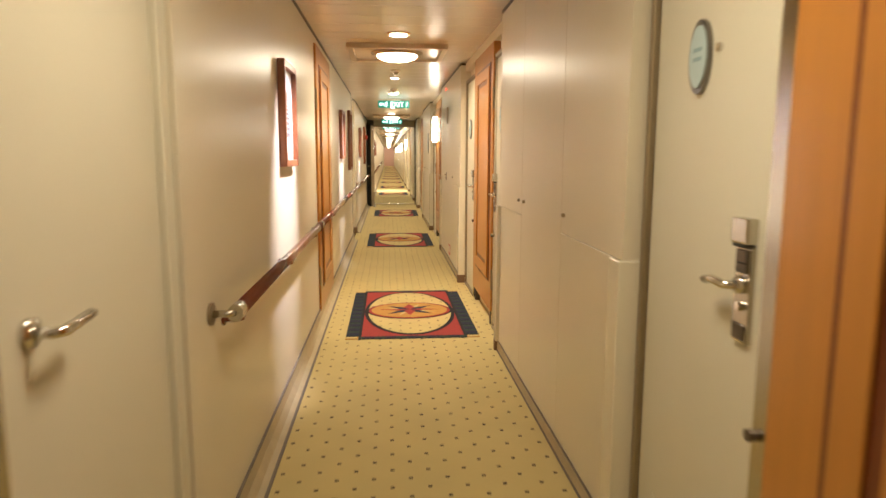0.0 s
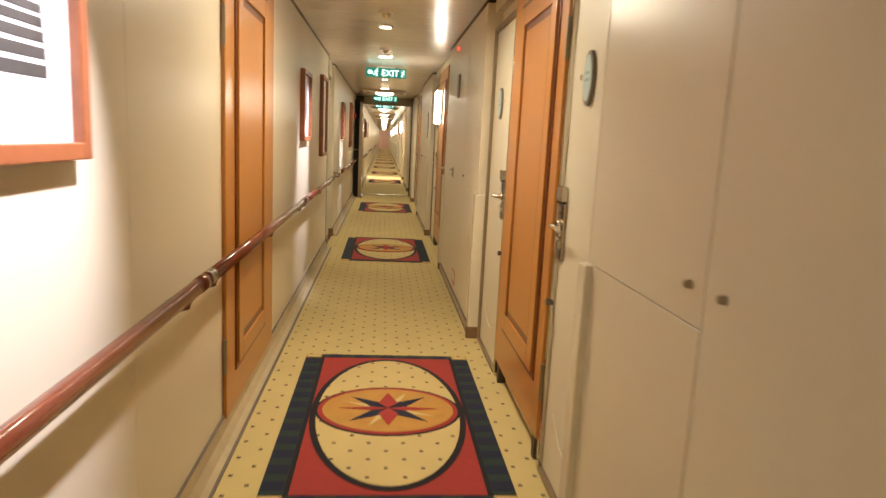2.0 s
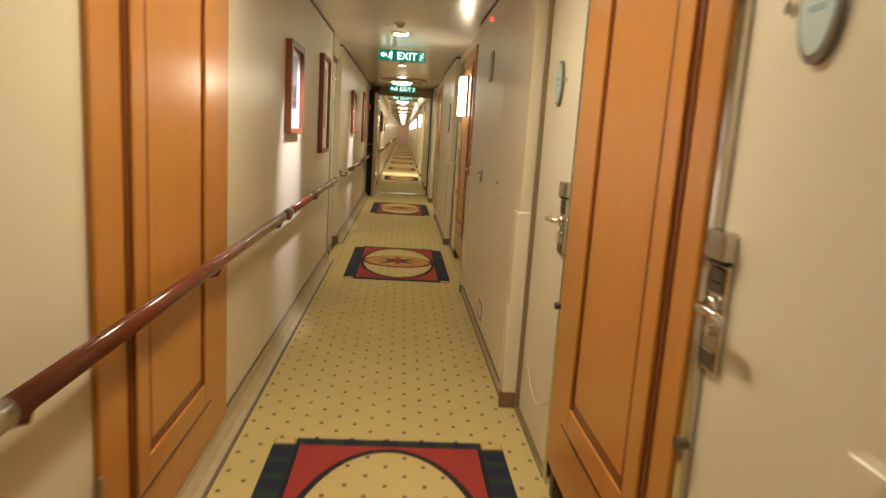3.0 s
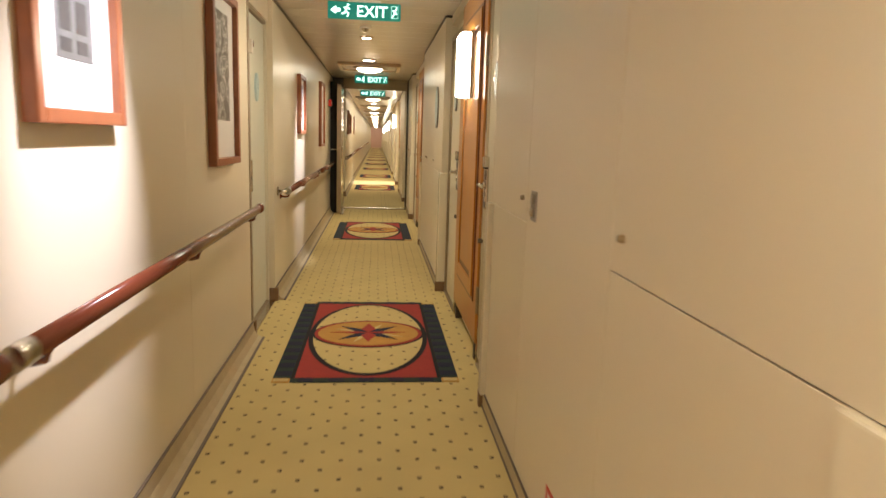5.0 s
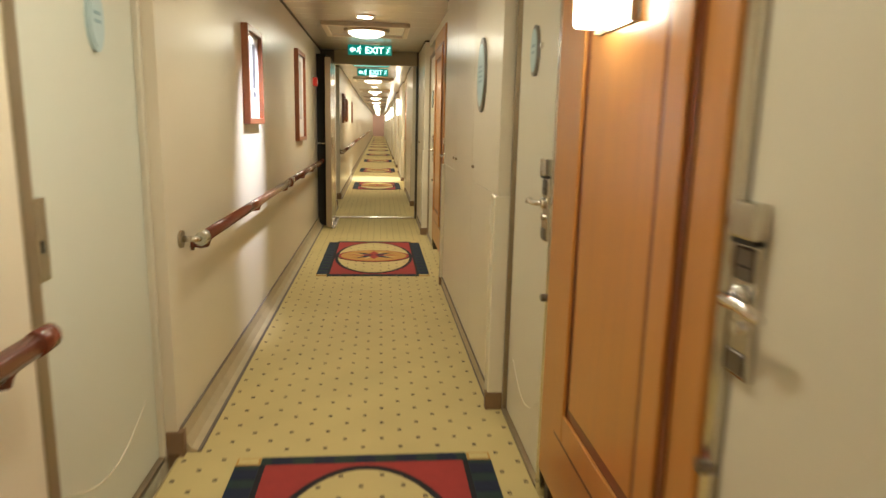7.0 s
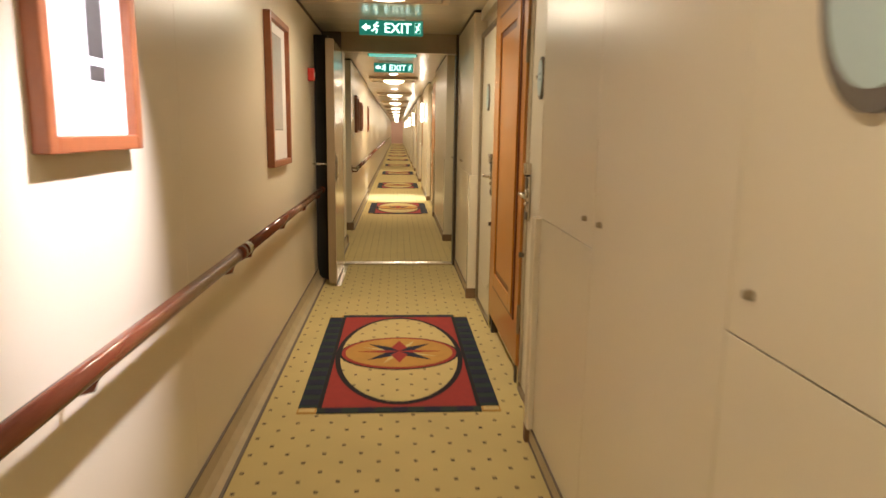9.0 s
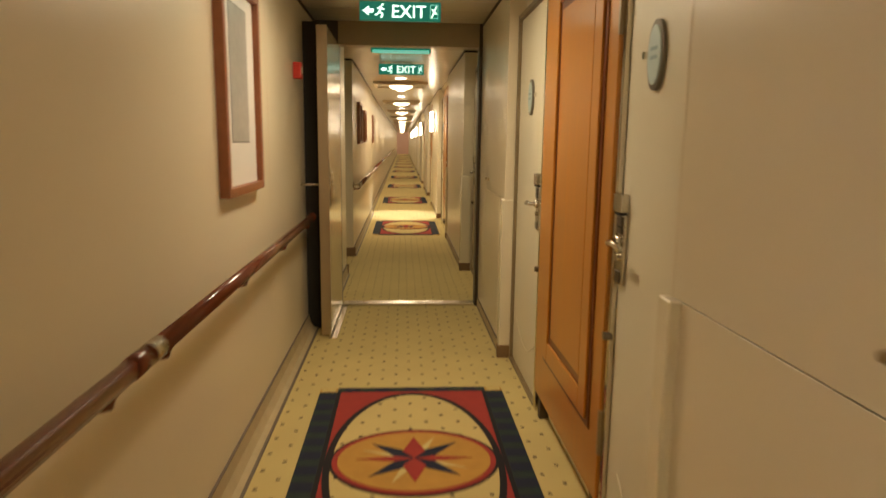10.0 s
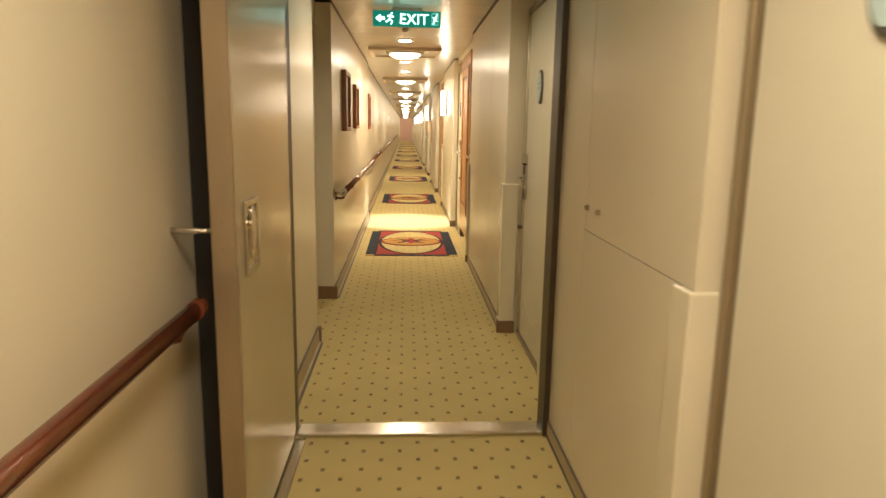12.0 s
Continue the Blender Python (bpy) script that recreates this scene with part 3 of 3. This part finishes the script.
def compass_mat():
    m = empty("compass_mat", "red and green woven mat with compass star in cream oval", "mat", group="corridor mats")
    L = MAT_L / 2
    part("red_field", boxes((-0.385, 0.385, -L + 0.06, L - 0.06, 0, 0.006)), M_RED, m, "dark red field")
    for s in (-1, 1):
        part("side_line", boxes((s * 0.385, s * 0.405, -L + 0.06, L - 0.06, 0, 0.0065)), M_BLACK, m)
        band = part("side_band", boxes((s * 0.405, s * 0.50, -L + 0.06, L - 0.06, 0, 0.006)), M_GREEN, m, "dark green striped side band")
        for k in range(12):
            y = -L + 0.06 + (k + 0.5) * (2 * L - 0.12) / 12
            part("band_stripe", boxes((s * 0.407, s * 0.498, y - 0.035, y + 0.035, 0.006, 0.0072)), M_NAVY, band)
        strip = part("end_strip", boxes((-0.405, 0.405, s * (L - 0.058), s * L, 0, 0.006)), M_GREEN, m, "checked green and navy end strip")
        for k in range(5):
            x = -0.405 + (k * 2 + 0.5) * 0.81 / 10 + 0.04
            part("check", boxes((x - 0.04, x + 0.04, s * (L - 0.056), s * (L - 0.002), 0.006, 0.0072)), M_NAVY, strip)
    for sx in (-1, 1):
        for sy in (-1, 1):
            corner = part("corner_square", boxes((sx * 0.408, sx * 0.50, sy * (L - 0.057), sy * (L - 0.002), 0, 0.0055)), M_GOLD, m, "gold outlined corner square")
            part("corner_field", boxes((sx * 0.416, sx * 0.492, sy * (L - 0.049), sy * (L - 0.010), 0.0055, 0.0068)), M_CARPET, corner)
    part("oval_line", ellipse(0.385, 0.765, z=0.006), M_BLACK, m)
    part("cream_oval", ellipse(0.355, 0.73, z=0.008), M_CARPET, m, "cream dotted oval")
    part("inner_line", ellipse(0.365, 0.295, z=0.010), M_BLACK, m)
    part("inner_ring", ellipse(0.352, 0.282, z=0.012), M_RED, m)
    part("gold_oval", ellipse(0.328, 0.258, z=0.014), M_GOLD, m, "golden oval under the star")
    for k in range(4):
        part("ray", petal(45 + 90 * k + 22, 0.22, 0.02, 0.0162, 1.1), M_CARPET, m)
    for k, a in enumerate((38, 142, 218, 322)):
        part("star_point", petal(a, 0.24, 0.035, 0.0165), M_NAVY, m, "navy star point")
    for a in (0, 180):
        part("star_point", petal(a, 0.25, 0.022, 0.018), M_RED, m)
    for a in (90, 270):
        part("star_point", petal(a, 0.20, 0.05, 0.0195), M_RED, m)
    return m


first = compass_mat()
MATS = [7.845, 12.735, 17.61, 25.33] + [25.33 + 4.87 * k for k in range(1, 12)]
first.matrix_basis = pose(0, MATS[0], 0)
for y in MATS[1:]:
    copy_thing(first, pose(0, y, 0))


# ---- pictures ----
def picture(y0, y1, z0, z1, kind, x=XL):
    p = empty("framed_picture", {"bars": "red-brown framed print of dark horizontal bars, spotlit", "pale": "red-brown framed print with pale grey image", "dark": "tall red-brown framed print of a dark swirling image", "panes": "red-brown framed grey photograph of a facade, spotlit", "window": "red-brown framed print of a tall dark window, spotlit", "lines": "tall red-brown framed print of a soft grey image"}[kind], "picture", group="corridor pictures")
    t, d = 0.036, 0.040
    for dims in ((y0, y0 + t, z0, z1), (y1 - t, y1, z0, z1), (y0 + t, y1 - t, z0, z0 + t), (y0 + t, y1 - t, z1 - t, z1)):
        part("frame_side", boxes((x, x + d, *dims), bevel=0.004, seg=2), M_FRAMEW, p)
    mount = part("mount", boxes((x, x + 0.014, y0 + t, y1 - t, z0 + t, z1 - t)), M_PAPER, p, "white mount")
    w, h, cy = y1 - y0, z1 - z0, (y0 + y1) / 2
    if kind == "bars":
        part("print", boxes((x + 0.014, x + 0.0148, cy - w * 0.22, cy + w * 0.22, z0 + h * 0.265, z0 + h * 0.86)), M_PRINTW, mount, "pale print of receding balconies")
        z = z0 + h * 0.285
        for k in range(12):
            t2 = h * 0.044 * 0.90 ** k
            part("printed_bar", boxes((x + 0.0148, x + 0.0156, cy - w * 0.205, cy + w * (0.200 - 0.006 * k), z, z + t2)), M_PRINT, mount)
            z += t2 * 1.42
    elif kind == "panes":
        part("print", boxes((x + 0.014, x + 0.0152, cy - 0.105, cy + 0.105, z0 + h * 0.28, z0 + h * 0.86)), M_PHOTO, mount)
        for dy in (-0.08, 0.01):
            for dz, hh in ((0.31, 0.06), (0.40, 0.14)):
                part("printed_pane", boxes((x + 0.0152, x + 0.016, cy + dy, cy + dy + 0.06, z0 + h * dz, z0 + h * (dz + hh))), M_PRINT, mount)
    elif kind == "window":
        part("print", boxes((x + 0.014, x + 0.0148, cy - w * 0.24, cy + w * 0.24, z0 + h * 0.27, z0 + h * 0.86)), M_PRINTW, mount, "pale print of a tall window")
        for a, b, c, d in ((-0.20, -0.16, 0.46, 0.84), (-0.10, -0.02, 0.30, 0.84), (0.02, 0.19, 0.38, 0.84), (0.02, 0.19, 0.285, 0.345), (-0.20, -0.14, 0.30, 0.36)):
            part("printed_pane", boxes((x + 0.0148, x + 0.0156, cy + w * a, cy + w * b, z0 + h * c, z0 + h * d)), M_PRINT if a > 0 else M_PRINTL, mount)
    elif kind == "lines":
        part("print", boxes((x + 0.014, x + 0.0150, cy - w * 0.235, cy + w * 0.235, z0 + h * 0.245, z0 + h * 0.89)), M_PRINTG, mount)
        part("printed_field", boxes((x + 0.0150, x + 0.0156, cy - w * 0.228, cy + w * 0.228, z0 + h * 0.252, z0 + h * 0.885)), M_SHADED, mount, "softly shaded grey image")
    else:
        part("print", boxes((x + 0.014, x + 0.0155, cy - w * 0.235, cy + w * 0.235, z0 + h * 0.26, z0 + h * 0.88)), M_SWIRL if kind == "dark" else M_PRINTL, mount)
    return p


PICTURES = [(5.80, 6.235, 1.285, 1.84, "bars"), (10.09, 10.60, 1.305, 1.87, "panes"), (11.69, 12.23, 1.135, 1.97, "dark"), (15.12, 15.60, 1.30, 1.87, "window"), (17.49, 18.11, 1.14, 1.99, "lines"), (23.5, 24.0, 1.32, 1.85, "pale", -0.635), (24.7, 25.15, 1.34, 1.80, "dark", -0.635), (27.7, 28.2, 1.32, 1.85, "pale", -0.665)]
for q in PICTURES:
    picture(*q)


# ---- handrail ----
def handrail(y0, y1, wall=XL, returns=False, z=0.848):
    r = empty("handrail", "polished mahogany handrail on short metal brackets along the wall", "handrail", group="handrails")
    x = wall + 0.078
    bm = bmesh.new()
    tube(bm, [(x, y0, z), (x, (y0 + y1) / 2, z), (x, y1, z)], 0.027, 20, squash=0.8)
    part("rail", bm, M_RAIL, r, smooth=False)
    for y in (y0, y1):
        bm = bmesh.new()
        s = 1 if y == y0 else -1
        tube(bm, [(x, y - s * 0.030, z), (x, y - s * 0.026, z), (x, y - s * 0.012, z), (x, y + s * 0.035, z)], 0.029, 18, squash=0.85)
        part("end_cap", bm, M_STEEL if s > 0 else M_RAIL, r, "steel end cap" if s > 0 else "rounded wooden end")
    if returns:
        bm = bmesh.new()
        tube(bm, [(x, y0 - 0.02, z), (x - 0.02, y0 - 0.032, z), (wall, y0 - 0.034, z)], 0.012, 12)
        part("wall_return", bm, M_STEEL, r, "steel return to the wall", smooth=True)
        bm = bmesh.new()
        disc(bm, (wall + 0.005, y0 - 0.034, z), 0.036, 0.036, -0.005, 0.005, 24, "x")
        part("flange", bm, M_FRAME, r, "dark round wall flange")
    n = max(2, round((y1 - y0) / 0.8))
    for k in range(n):
        y = y0 + 0.12 + (y1 - y0 - 0.24) * k / (n - 1)
        bm = bmesh.new()
        disc(bm, (wall + 0.004, y, z - 0.052), 0.024, 0.024, -0.004, 0.004, 18, "x")
        tube(bm, [(wall, y, z - 0.052), (wall + 0.04, y, z - 0.058), (x - 0.012, y, z - 0.052), (x, y, z - 0.022)], 0.009, 10)
        part("bracket", bm, M_RAIL, r, "curved bracket", smooth=True)
    return r


for a, b, x in ((4.40, 6.94, XL), (7.03, 9.77, XL), (9.87, 12.55, XL), (13.83, 16.47, XL), (16.57, 19.42, XL), (22.76, 27.4, -0.635), (27.7, 42.0, -0.665), (42.1, 60.0, -0.665)):
    handrail(a, b, x, returns=a in (4.40, 13.83, 22.76))
for a, b in WOODS_LEFT:
    wood_panel(a, b, XL - 0.002, side=1, sunk=0.02, foot=0.09, mould_z=0.26)


# ---- ceiling fixtures ----
def tray_light(y, watts=TRAY_WATTS):
    t = empty("ceiling_light", "square ceiling light tray with round glowing glass dish", "ceiling light", at=(-0.085, y, CEIL), group="tray lights")
    w = 0.43
    for dims in ((-w, w, -w, -w + 0.05), (-w, w, w - 0.05, w), (-w, -w + 0.05, -w + 0.05, w - 0.05), (w - 0.05, w, -w + 0.05, w - 0.05)):
        part("tray_side", boxes((*dims, -0.04, 0), bevel=0.004), M_TRAY, t)
    part("tray_plate", boxes((-w + 0.05, w - 0.05, -w + 0.05, w - 0.05, -0.015, 0)), M_CEIL, t)
    bm = bmesh.new()
    disc(bm, (0, 0, 0), 0.22, 0.24, -0.04, -0.016, 40)
    part("rim", bm, M_FRAME, t)
    bm = bmesh.new()
    bmesh.ops.create_uvsphere(bm, u_segments=32, v_segments=12, radius=0.19)
    bmesh.ops.scale(bm, vec=(1, 1, 0.32), verts=bm.verts[:])
    bmesh.ops.translate(bm, vec=(0, 0, -0.035), verts=bm.verts[:])
    part("glass_dish", bm, M_LAMP, t, "glowing white glass dish", smooth=True)
    lamp("tray_lamp", "AREA", (-0.085, y, CEIL - 0.12), (-0.085, y, 0), watts, WARM, size=0.36, spread=176)


def downlight(y, x=-0.085, lit=True, watts=DOWN_WATTS):
    t = empty("downlight", "small round recessed ceiling downlight", "ceiling light", at=(x, y, CEIL), group="downlights")
    bm = bmesh.new()
    disc(bm, (0, 0, 0), 0.085, 0.095, -0.012, 0, 32)
    part("ring", bm, M_STEEL, t)
    bm = bmesh.new()
    disc(bm, (0, 0, 0), 0.07, 0.07, -0.016, -0.011, 32)
    part("lens", bm, M_SPOTLENS, t)
    if lit:
        lamp("downlight_lamp", "AREA", (x, y, CEIL - 0.03), (x, y, 0), watts, WARM, size=0.13, spread=150)


def picture_spot(y, aim):
    """A ceiling spot that is aimed at a picture."""
    t = empty("picture_spot", "small ceiling spotlight aimed at a picture", "spotlight", at=(-0.085, y, CEIL), group="picture spots")
    bm = bmesh.new()
    disc(bm, (0, 0, 0), 0.06, 0.07, -0.012, 0, 24)
    part("ring", bm, M_STEEL, t)
    bm = bmesh.new()
    disc(bm, (0, 0, 0), 0.045, 0.045, -0.015, -0.011, 24)
    part("lens", bm, M_SPOTLENS, t)
    lamp("picture_spot_lamp", "SPOT", (-0.085, y, CEIL - 0.03), (XL, aim, 1.27), SPOT_WATTS, SPOT, size=0.03, cone=46, blend=0.9)


for y, w in ((-1.4, 7.5), (3.55, 12.5), (8.42, 22.0), (18.2, 19.5), (25.9, 28.0)):
    tray_light(y, w)
for k in range(1, 12):
    tray_light(25.9 + 4.87 * k, 27.0)
for y in (7.54, 12.45, 14.27, 17.4, 21.4, 24.84, 27.15, END - 2.2):
    downlight(y, watts=19.0 if y == 7.54 else DOWN_WATTS)
lamp("lobby_lamp", "SPOT", (-0.085, 27.15, CEIL - 0.05), (-0.085, 27.15, 0), 430, (0.88, 0.90, 1.0), size=0.05, cone=46, blend=0.5)
# added fill without a fixture of its own, brightens the far end wall
lamp("end_wall_fill", "AREA", (-0.085, END - 2.2, CEIL - 0.05), (-0.085, END, 1.0), 30, WARM, size=0.2)
for k in range(9):
    downlight(28.8 + 4.87 * k, lit=k < 2)
for y, aim in ((6.08, 6.0), (10.42, 10.36), (15.42, 15.35)):
    picture_spot(y, aim)


def exit_sign(y, z=2.14, lettered=True):
    s = empty("exit_sign", "green lit EXIT sign hanging from the ceiling", "exit sign", at=(-0.07, y, z), group="exit signs")
    part("housing", boxes((-0.265, 0.265, 0, 0.03, 0, 0.12), bevel=0.004), M_EXITG, s, "green lit panel")
    part("hanger", boxes((-0.12, 0.12, 0.005, 0.025, 0.12, CEIL - z)), M_WHITE, s)
    if not lettered:
        part("underside_glow", boxes((-0.25, 0.25, -0.002, 0.026, -0.004, 0.02)), M_EXITT, s, "teal glowing lower edge")
        return s
    cu = bpy.data.curves.new("lettering", "FONT")
    cu.body, cu.size, cu.align_x, cu.extrude = "EXIT", 0.112, "CENTER", 0.001
    tx = new("lettering", cu)
    bpy.context.view_layer.update()
    me = bpy.data.meshes.new_from_object(tx.evaluated_get(bpy.context.evaluated_depsgraph_get()))
    bpy.data.objects.remove(tx)
    me.materials.clear()
    me.materials.append(M_EXITW)
    t = new("lettering", me)
    t.matrix_basis = pose(0.055, -0.002, 0.02, 90, 0, 0)
    t.parent = s
    bm = bmesh.new()
    for pts in (((-0.245, 0.06), (-0.205, 0.09), (-0.205, 0.03)),):
        bm.faces.new([bm.verts.new((px, -0.002, pz)) for px, pz in pts])
    box(bm, -0.205, -0.175, -0.003, -0.001, 0.048, 0.072)
    part("arrow", bm, M_EXITW, s)
    bm = bmesh.new()
    for a, b in (((-0.125, 0.088), (-0.135, 0.056)), ((-0.135, 0.056), (-0.115, 0.038)), ((-0.115, 0.038), (-0.125, 0.016)), ((-0.135, 0.056), (-0.150, 0.036)), ((-0.150, 0.036), (-0.165, 0.036)), ((-0.128, 0.082), (-0.105, 0.068)), ((-0.128, 0.082), (-0.150, 0.074))):
        tube(bm, [(a[0], -0.001, a[1]), (b[0], -0.001, b[1])], 0.005, 6)
    disc(bm, (-0.118, -0.001, 0.098), 0.008, 0.008, -0.004, 0.004, 12)
    part("running_figure_mark", bm, M_EXITW, s)
    for dims in ((0.195, 0.199, 0.016, 0.104), (0.243, 0.247, 0.016, 0.104), (0.199, 0.243, 0.016, 0.020), (0.199, 0.243, 0.100, 0.104)):
        part("door_mark", boxes((*dims[:2], -0.003, -0.001, *dims[2:])), M_EXITT, s)
    bm = bmesh.new()
    for a, b in (((0.206, 0.024), (0.236, 0.096)), ((0.221, 0.06), (0.206, 0.075)), ((0.221, 0.06), (0.236, 0.046))):
        tube(bm, [(a[0], -0.001, a[1]), (b[0], -0.001, b[1])], 0.004, 6)
    part("stair_mark", bm, M_EXITW, s)
    return s


for y in (13.58, 19.45, 22.95):
    exit_sign(y)
tagged(exit_sign(21.0, lettered=False), "green lit sign seen edge-on with teal glow")


def sconce(y, x, lit=True):
    s = empty("wall_sconce", "glowing white glass box sconce with bronze side plates", "wall lamp", group="sconces")
    part("back_plate", boxes((x, x - 0.012, y - 0.13, y + 0.13, 1.55, 1.95), bevel=0.003), M_STEEL, s)
    part("glass", boxes((x - 0.012, x - 0.09, y - 0.113, y + 0.113, 1.56, 1.94), bevel=0.02, seg=3), M_SCONCE, s, "white glowing glass")
    for k in (-1, 1):
        part("side_plate", boxes((x - 0.004, x - 0.028, y + k * 0.115, y + k * 0.124, 1.55, 1.95), bevel=0.002), M_FRAME, s)
    if lit:
        lamp("sconce_lamp", "AREA", (x - 0.10, y, 1.75), (x - 1, y, 1.75), SCONCE_WATTS, WARM, size=0.2)


sconce(12.71, XR + 0.042)
for y in (28.2, 36.4, 43.4, 51.0, 59.0):
    sconce(y, XR, lit=False)


# ---- small fittings ----
def knob(y, z=1.095):
    bm = bmesh.new()
    disc(bm, (XR, y, z), 0.008, 0.010, -0.013, 0.0, 16, "x")
    tagged(part("panel_lock", bm, M_FRAME), "small round bronze lock on a wall panel", "lock", group="panel locks")


for y in (5.04, 5.868, 6.005, 9.92, 10.91, 14.79, 15.615, 15.765, 19.735, 19.87):
    knob(y)


def latch(y, z):
    p = empty("panel_latch", "recessed chrome paddle latch on a wall panel", "latch")
    part("plate", boxes((XR - 0.004, XR + 0.002, y - 0.036, y + 0.036, z - 0.052, z + 0.052), bevel=0.002), M_LOCKS, p)
    part("recess", boxes((XR - 0.0055, XR, y - 0.025, y + 0.025, z - 0.040, z + 0.042), bevel=0.001), M_LOCKD, p)
    part("paddle", boxes((XR - 0.014, XR - 0.004, y - 0.020, y + 0.018, z - 0.034, z - 0.006), bevel=0.003, seg=2), M_STEEL, p)
    part("cylinder", boxes((XR - 0.012, XR - 0.004, y - 0.015, y + 0.014, z + 0.006, z + 0.034), bevel=0.003, seg=2), M_LOCKS, p)


latch(10.745, 1.08)
low = empty("low_wall_label", "small red label low on the wall panel", "label")
part("label_plate", boxes((XR - 0.003, XR + 0.001, 10.20, 10.38, 0.13, 0.25)), M_REDBOX, low)
part("label_field", boxes((XR - 0.004, XR - 0.002, 10.215, 10.355, 0.15, 0.235)), M_WHITE, low)
plaque = empty("oval_plaque", "large pale blue oval sign in a bronze rim on the wall", "sign")
oval(plaque, XR, 14.55, 1.573, ry=0.125, rz=0.185, bars=4)
notice = empty("wall_notice", "small dark framed notice on the wall panel", "sign")
part("notice_frame", boxes((XR - 0.012, XR, 10.52, 10.66, 1.74, 1.94), bevel=0.002), M_FRAME, notice)
part("notice_sheet", boxes((XR - 0.014, XR - 0.011, 10.54, 10.64, 1.76, 1.92)), M_PRINTL, notice)
bm = bmesh.new()
disc(bm, (XR, 10.75, 2.18), 0.018, 0.014, -0.02, 0.0, 16, "x")
tagged(part("alarm_lamp", bm, glow("red_lamp", (1.0, 0.08, 0.05), 3.0, (0.5, 0.03, 0.02))), "small lit red alarm lamp high on the wall", "lamp")
bell = empty("door_sensor", "small cream box fixed to the bronze door trim", "sensor")
part("case", boxes((XL + 0.005, XL + 0.03, 12.665, 12.70, 1.765, 1.845), bevel=0.004, seg=2), M_WHITE, bell)
part("cap", boxes((XL + 0.03, XL + 0.034, 12.672, 12.693, 1.80, 1.838), bevel=0.001), M_STEEL, bell)
call = empty("fire_call_point", "small red fire alarm call point on the wall", "alarm")
part("case", boxes((XL, XL + 0.05, 19.245, 19.32, 1.745, 1.845), bevel=0.006, seg=2), M_REDBOX, call)
part("press_plate", boxes((XL + 0.049, XL + 0.053, 19.26, 19.305, 1.775, 1.815)), M_WHITE, call)


def detector(y):
    t = empty("smoke_detector", "small round smoke detector on the ceiling", "smoke detector", at=(-0.085, y, CEIL), group="detectors")
    bm = bmesh.new()
    disc(bm, (0, 0, 0), 0.05, 0.055, -0.018, 0, 28)
    part("base", bm, M_WHITE, t)
    bm = bmesh.new()
    disc(bm, (0, 0, 0), 0.022, 0.036, -0.045, -0.018, 24)
    part("sensor_head", bm, M_STEEL, t)


for y in (11.83, 14.78, 9.75, 23.9):
    detector(y)

tagged(part("wall_end", boxes((-1.6, 1.6, END, END + 0.2, 0, CEIL)), M_PINK), "rose coloured wall closing the far end", "wall", kind="structure")
tagged(part("wall_back", boxes((-1.6, 1.6, -3.2, -3, 0, CEIL)), M_WALL), "cream wall behind the start", "wall", kind="structure")
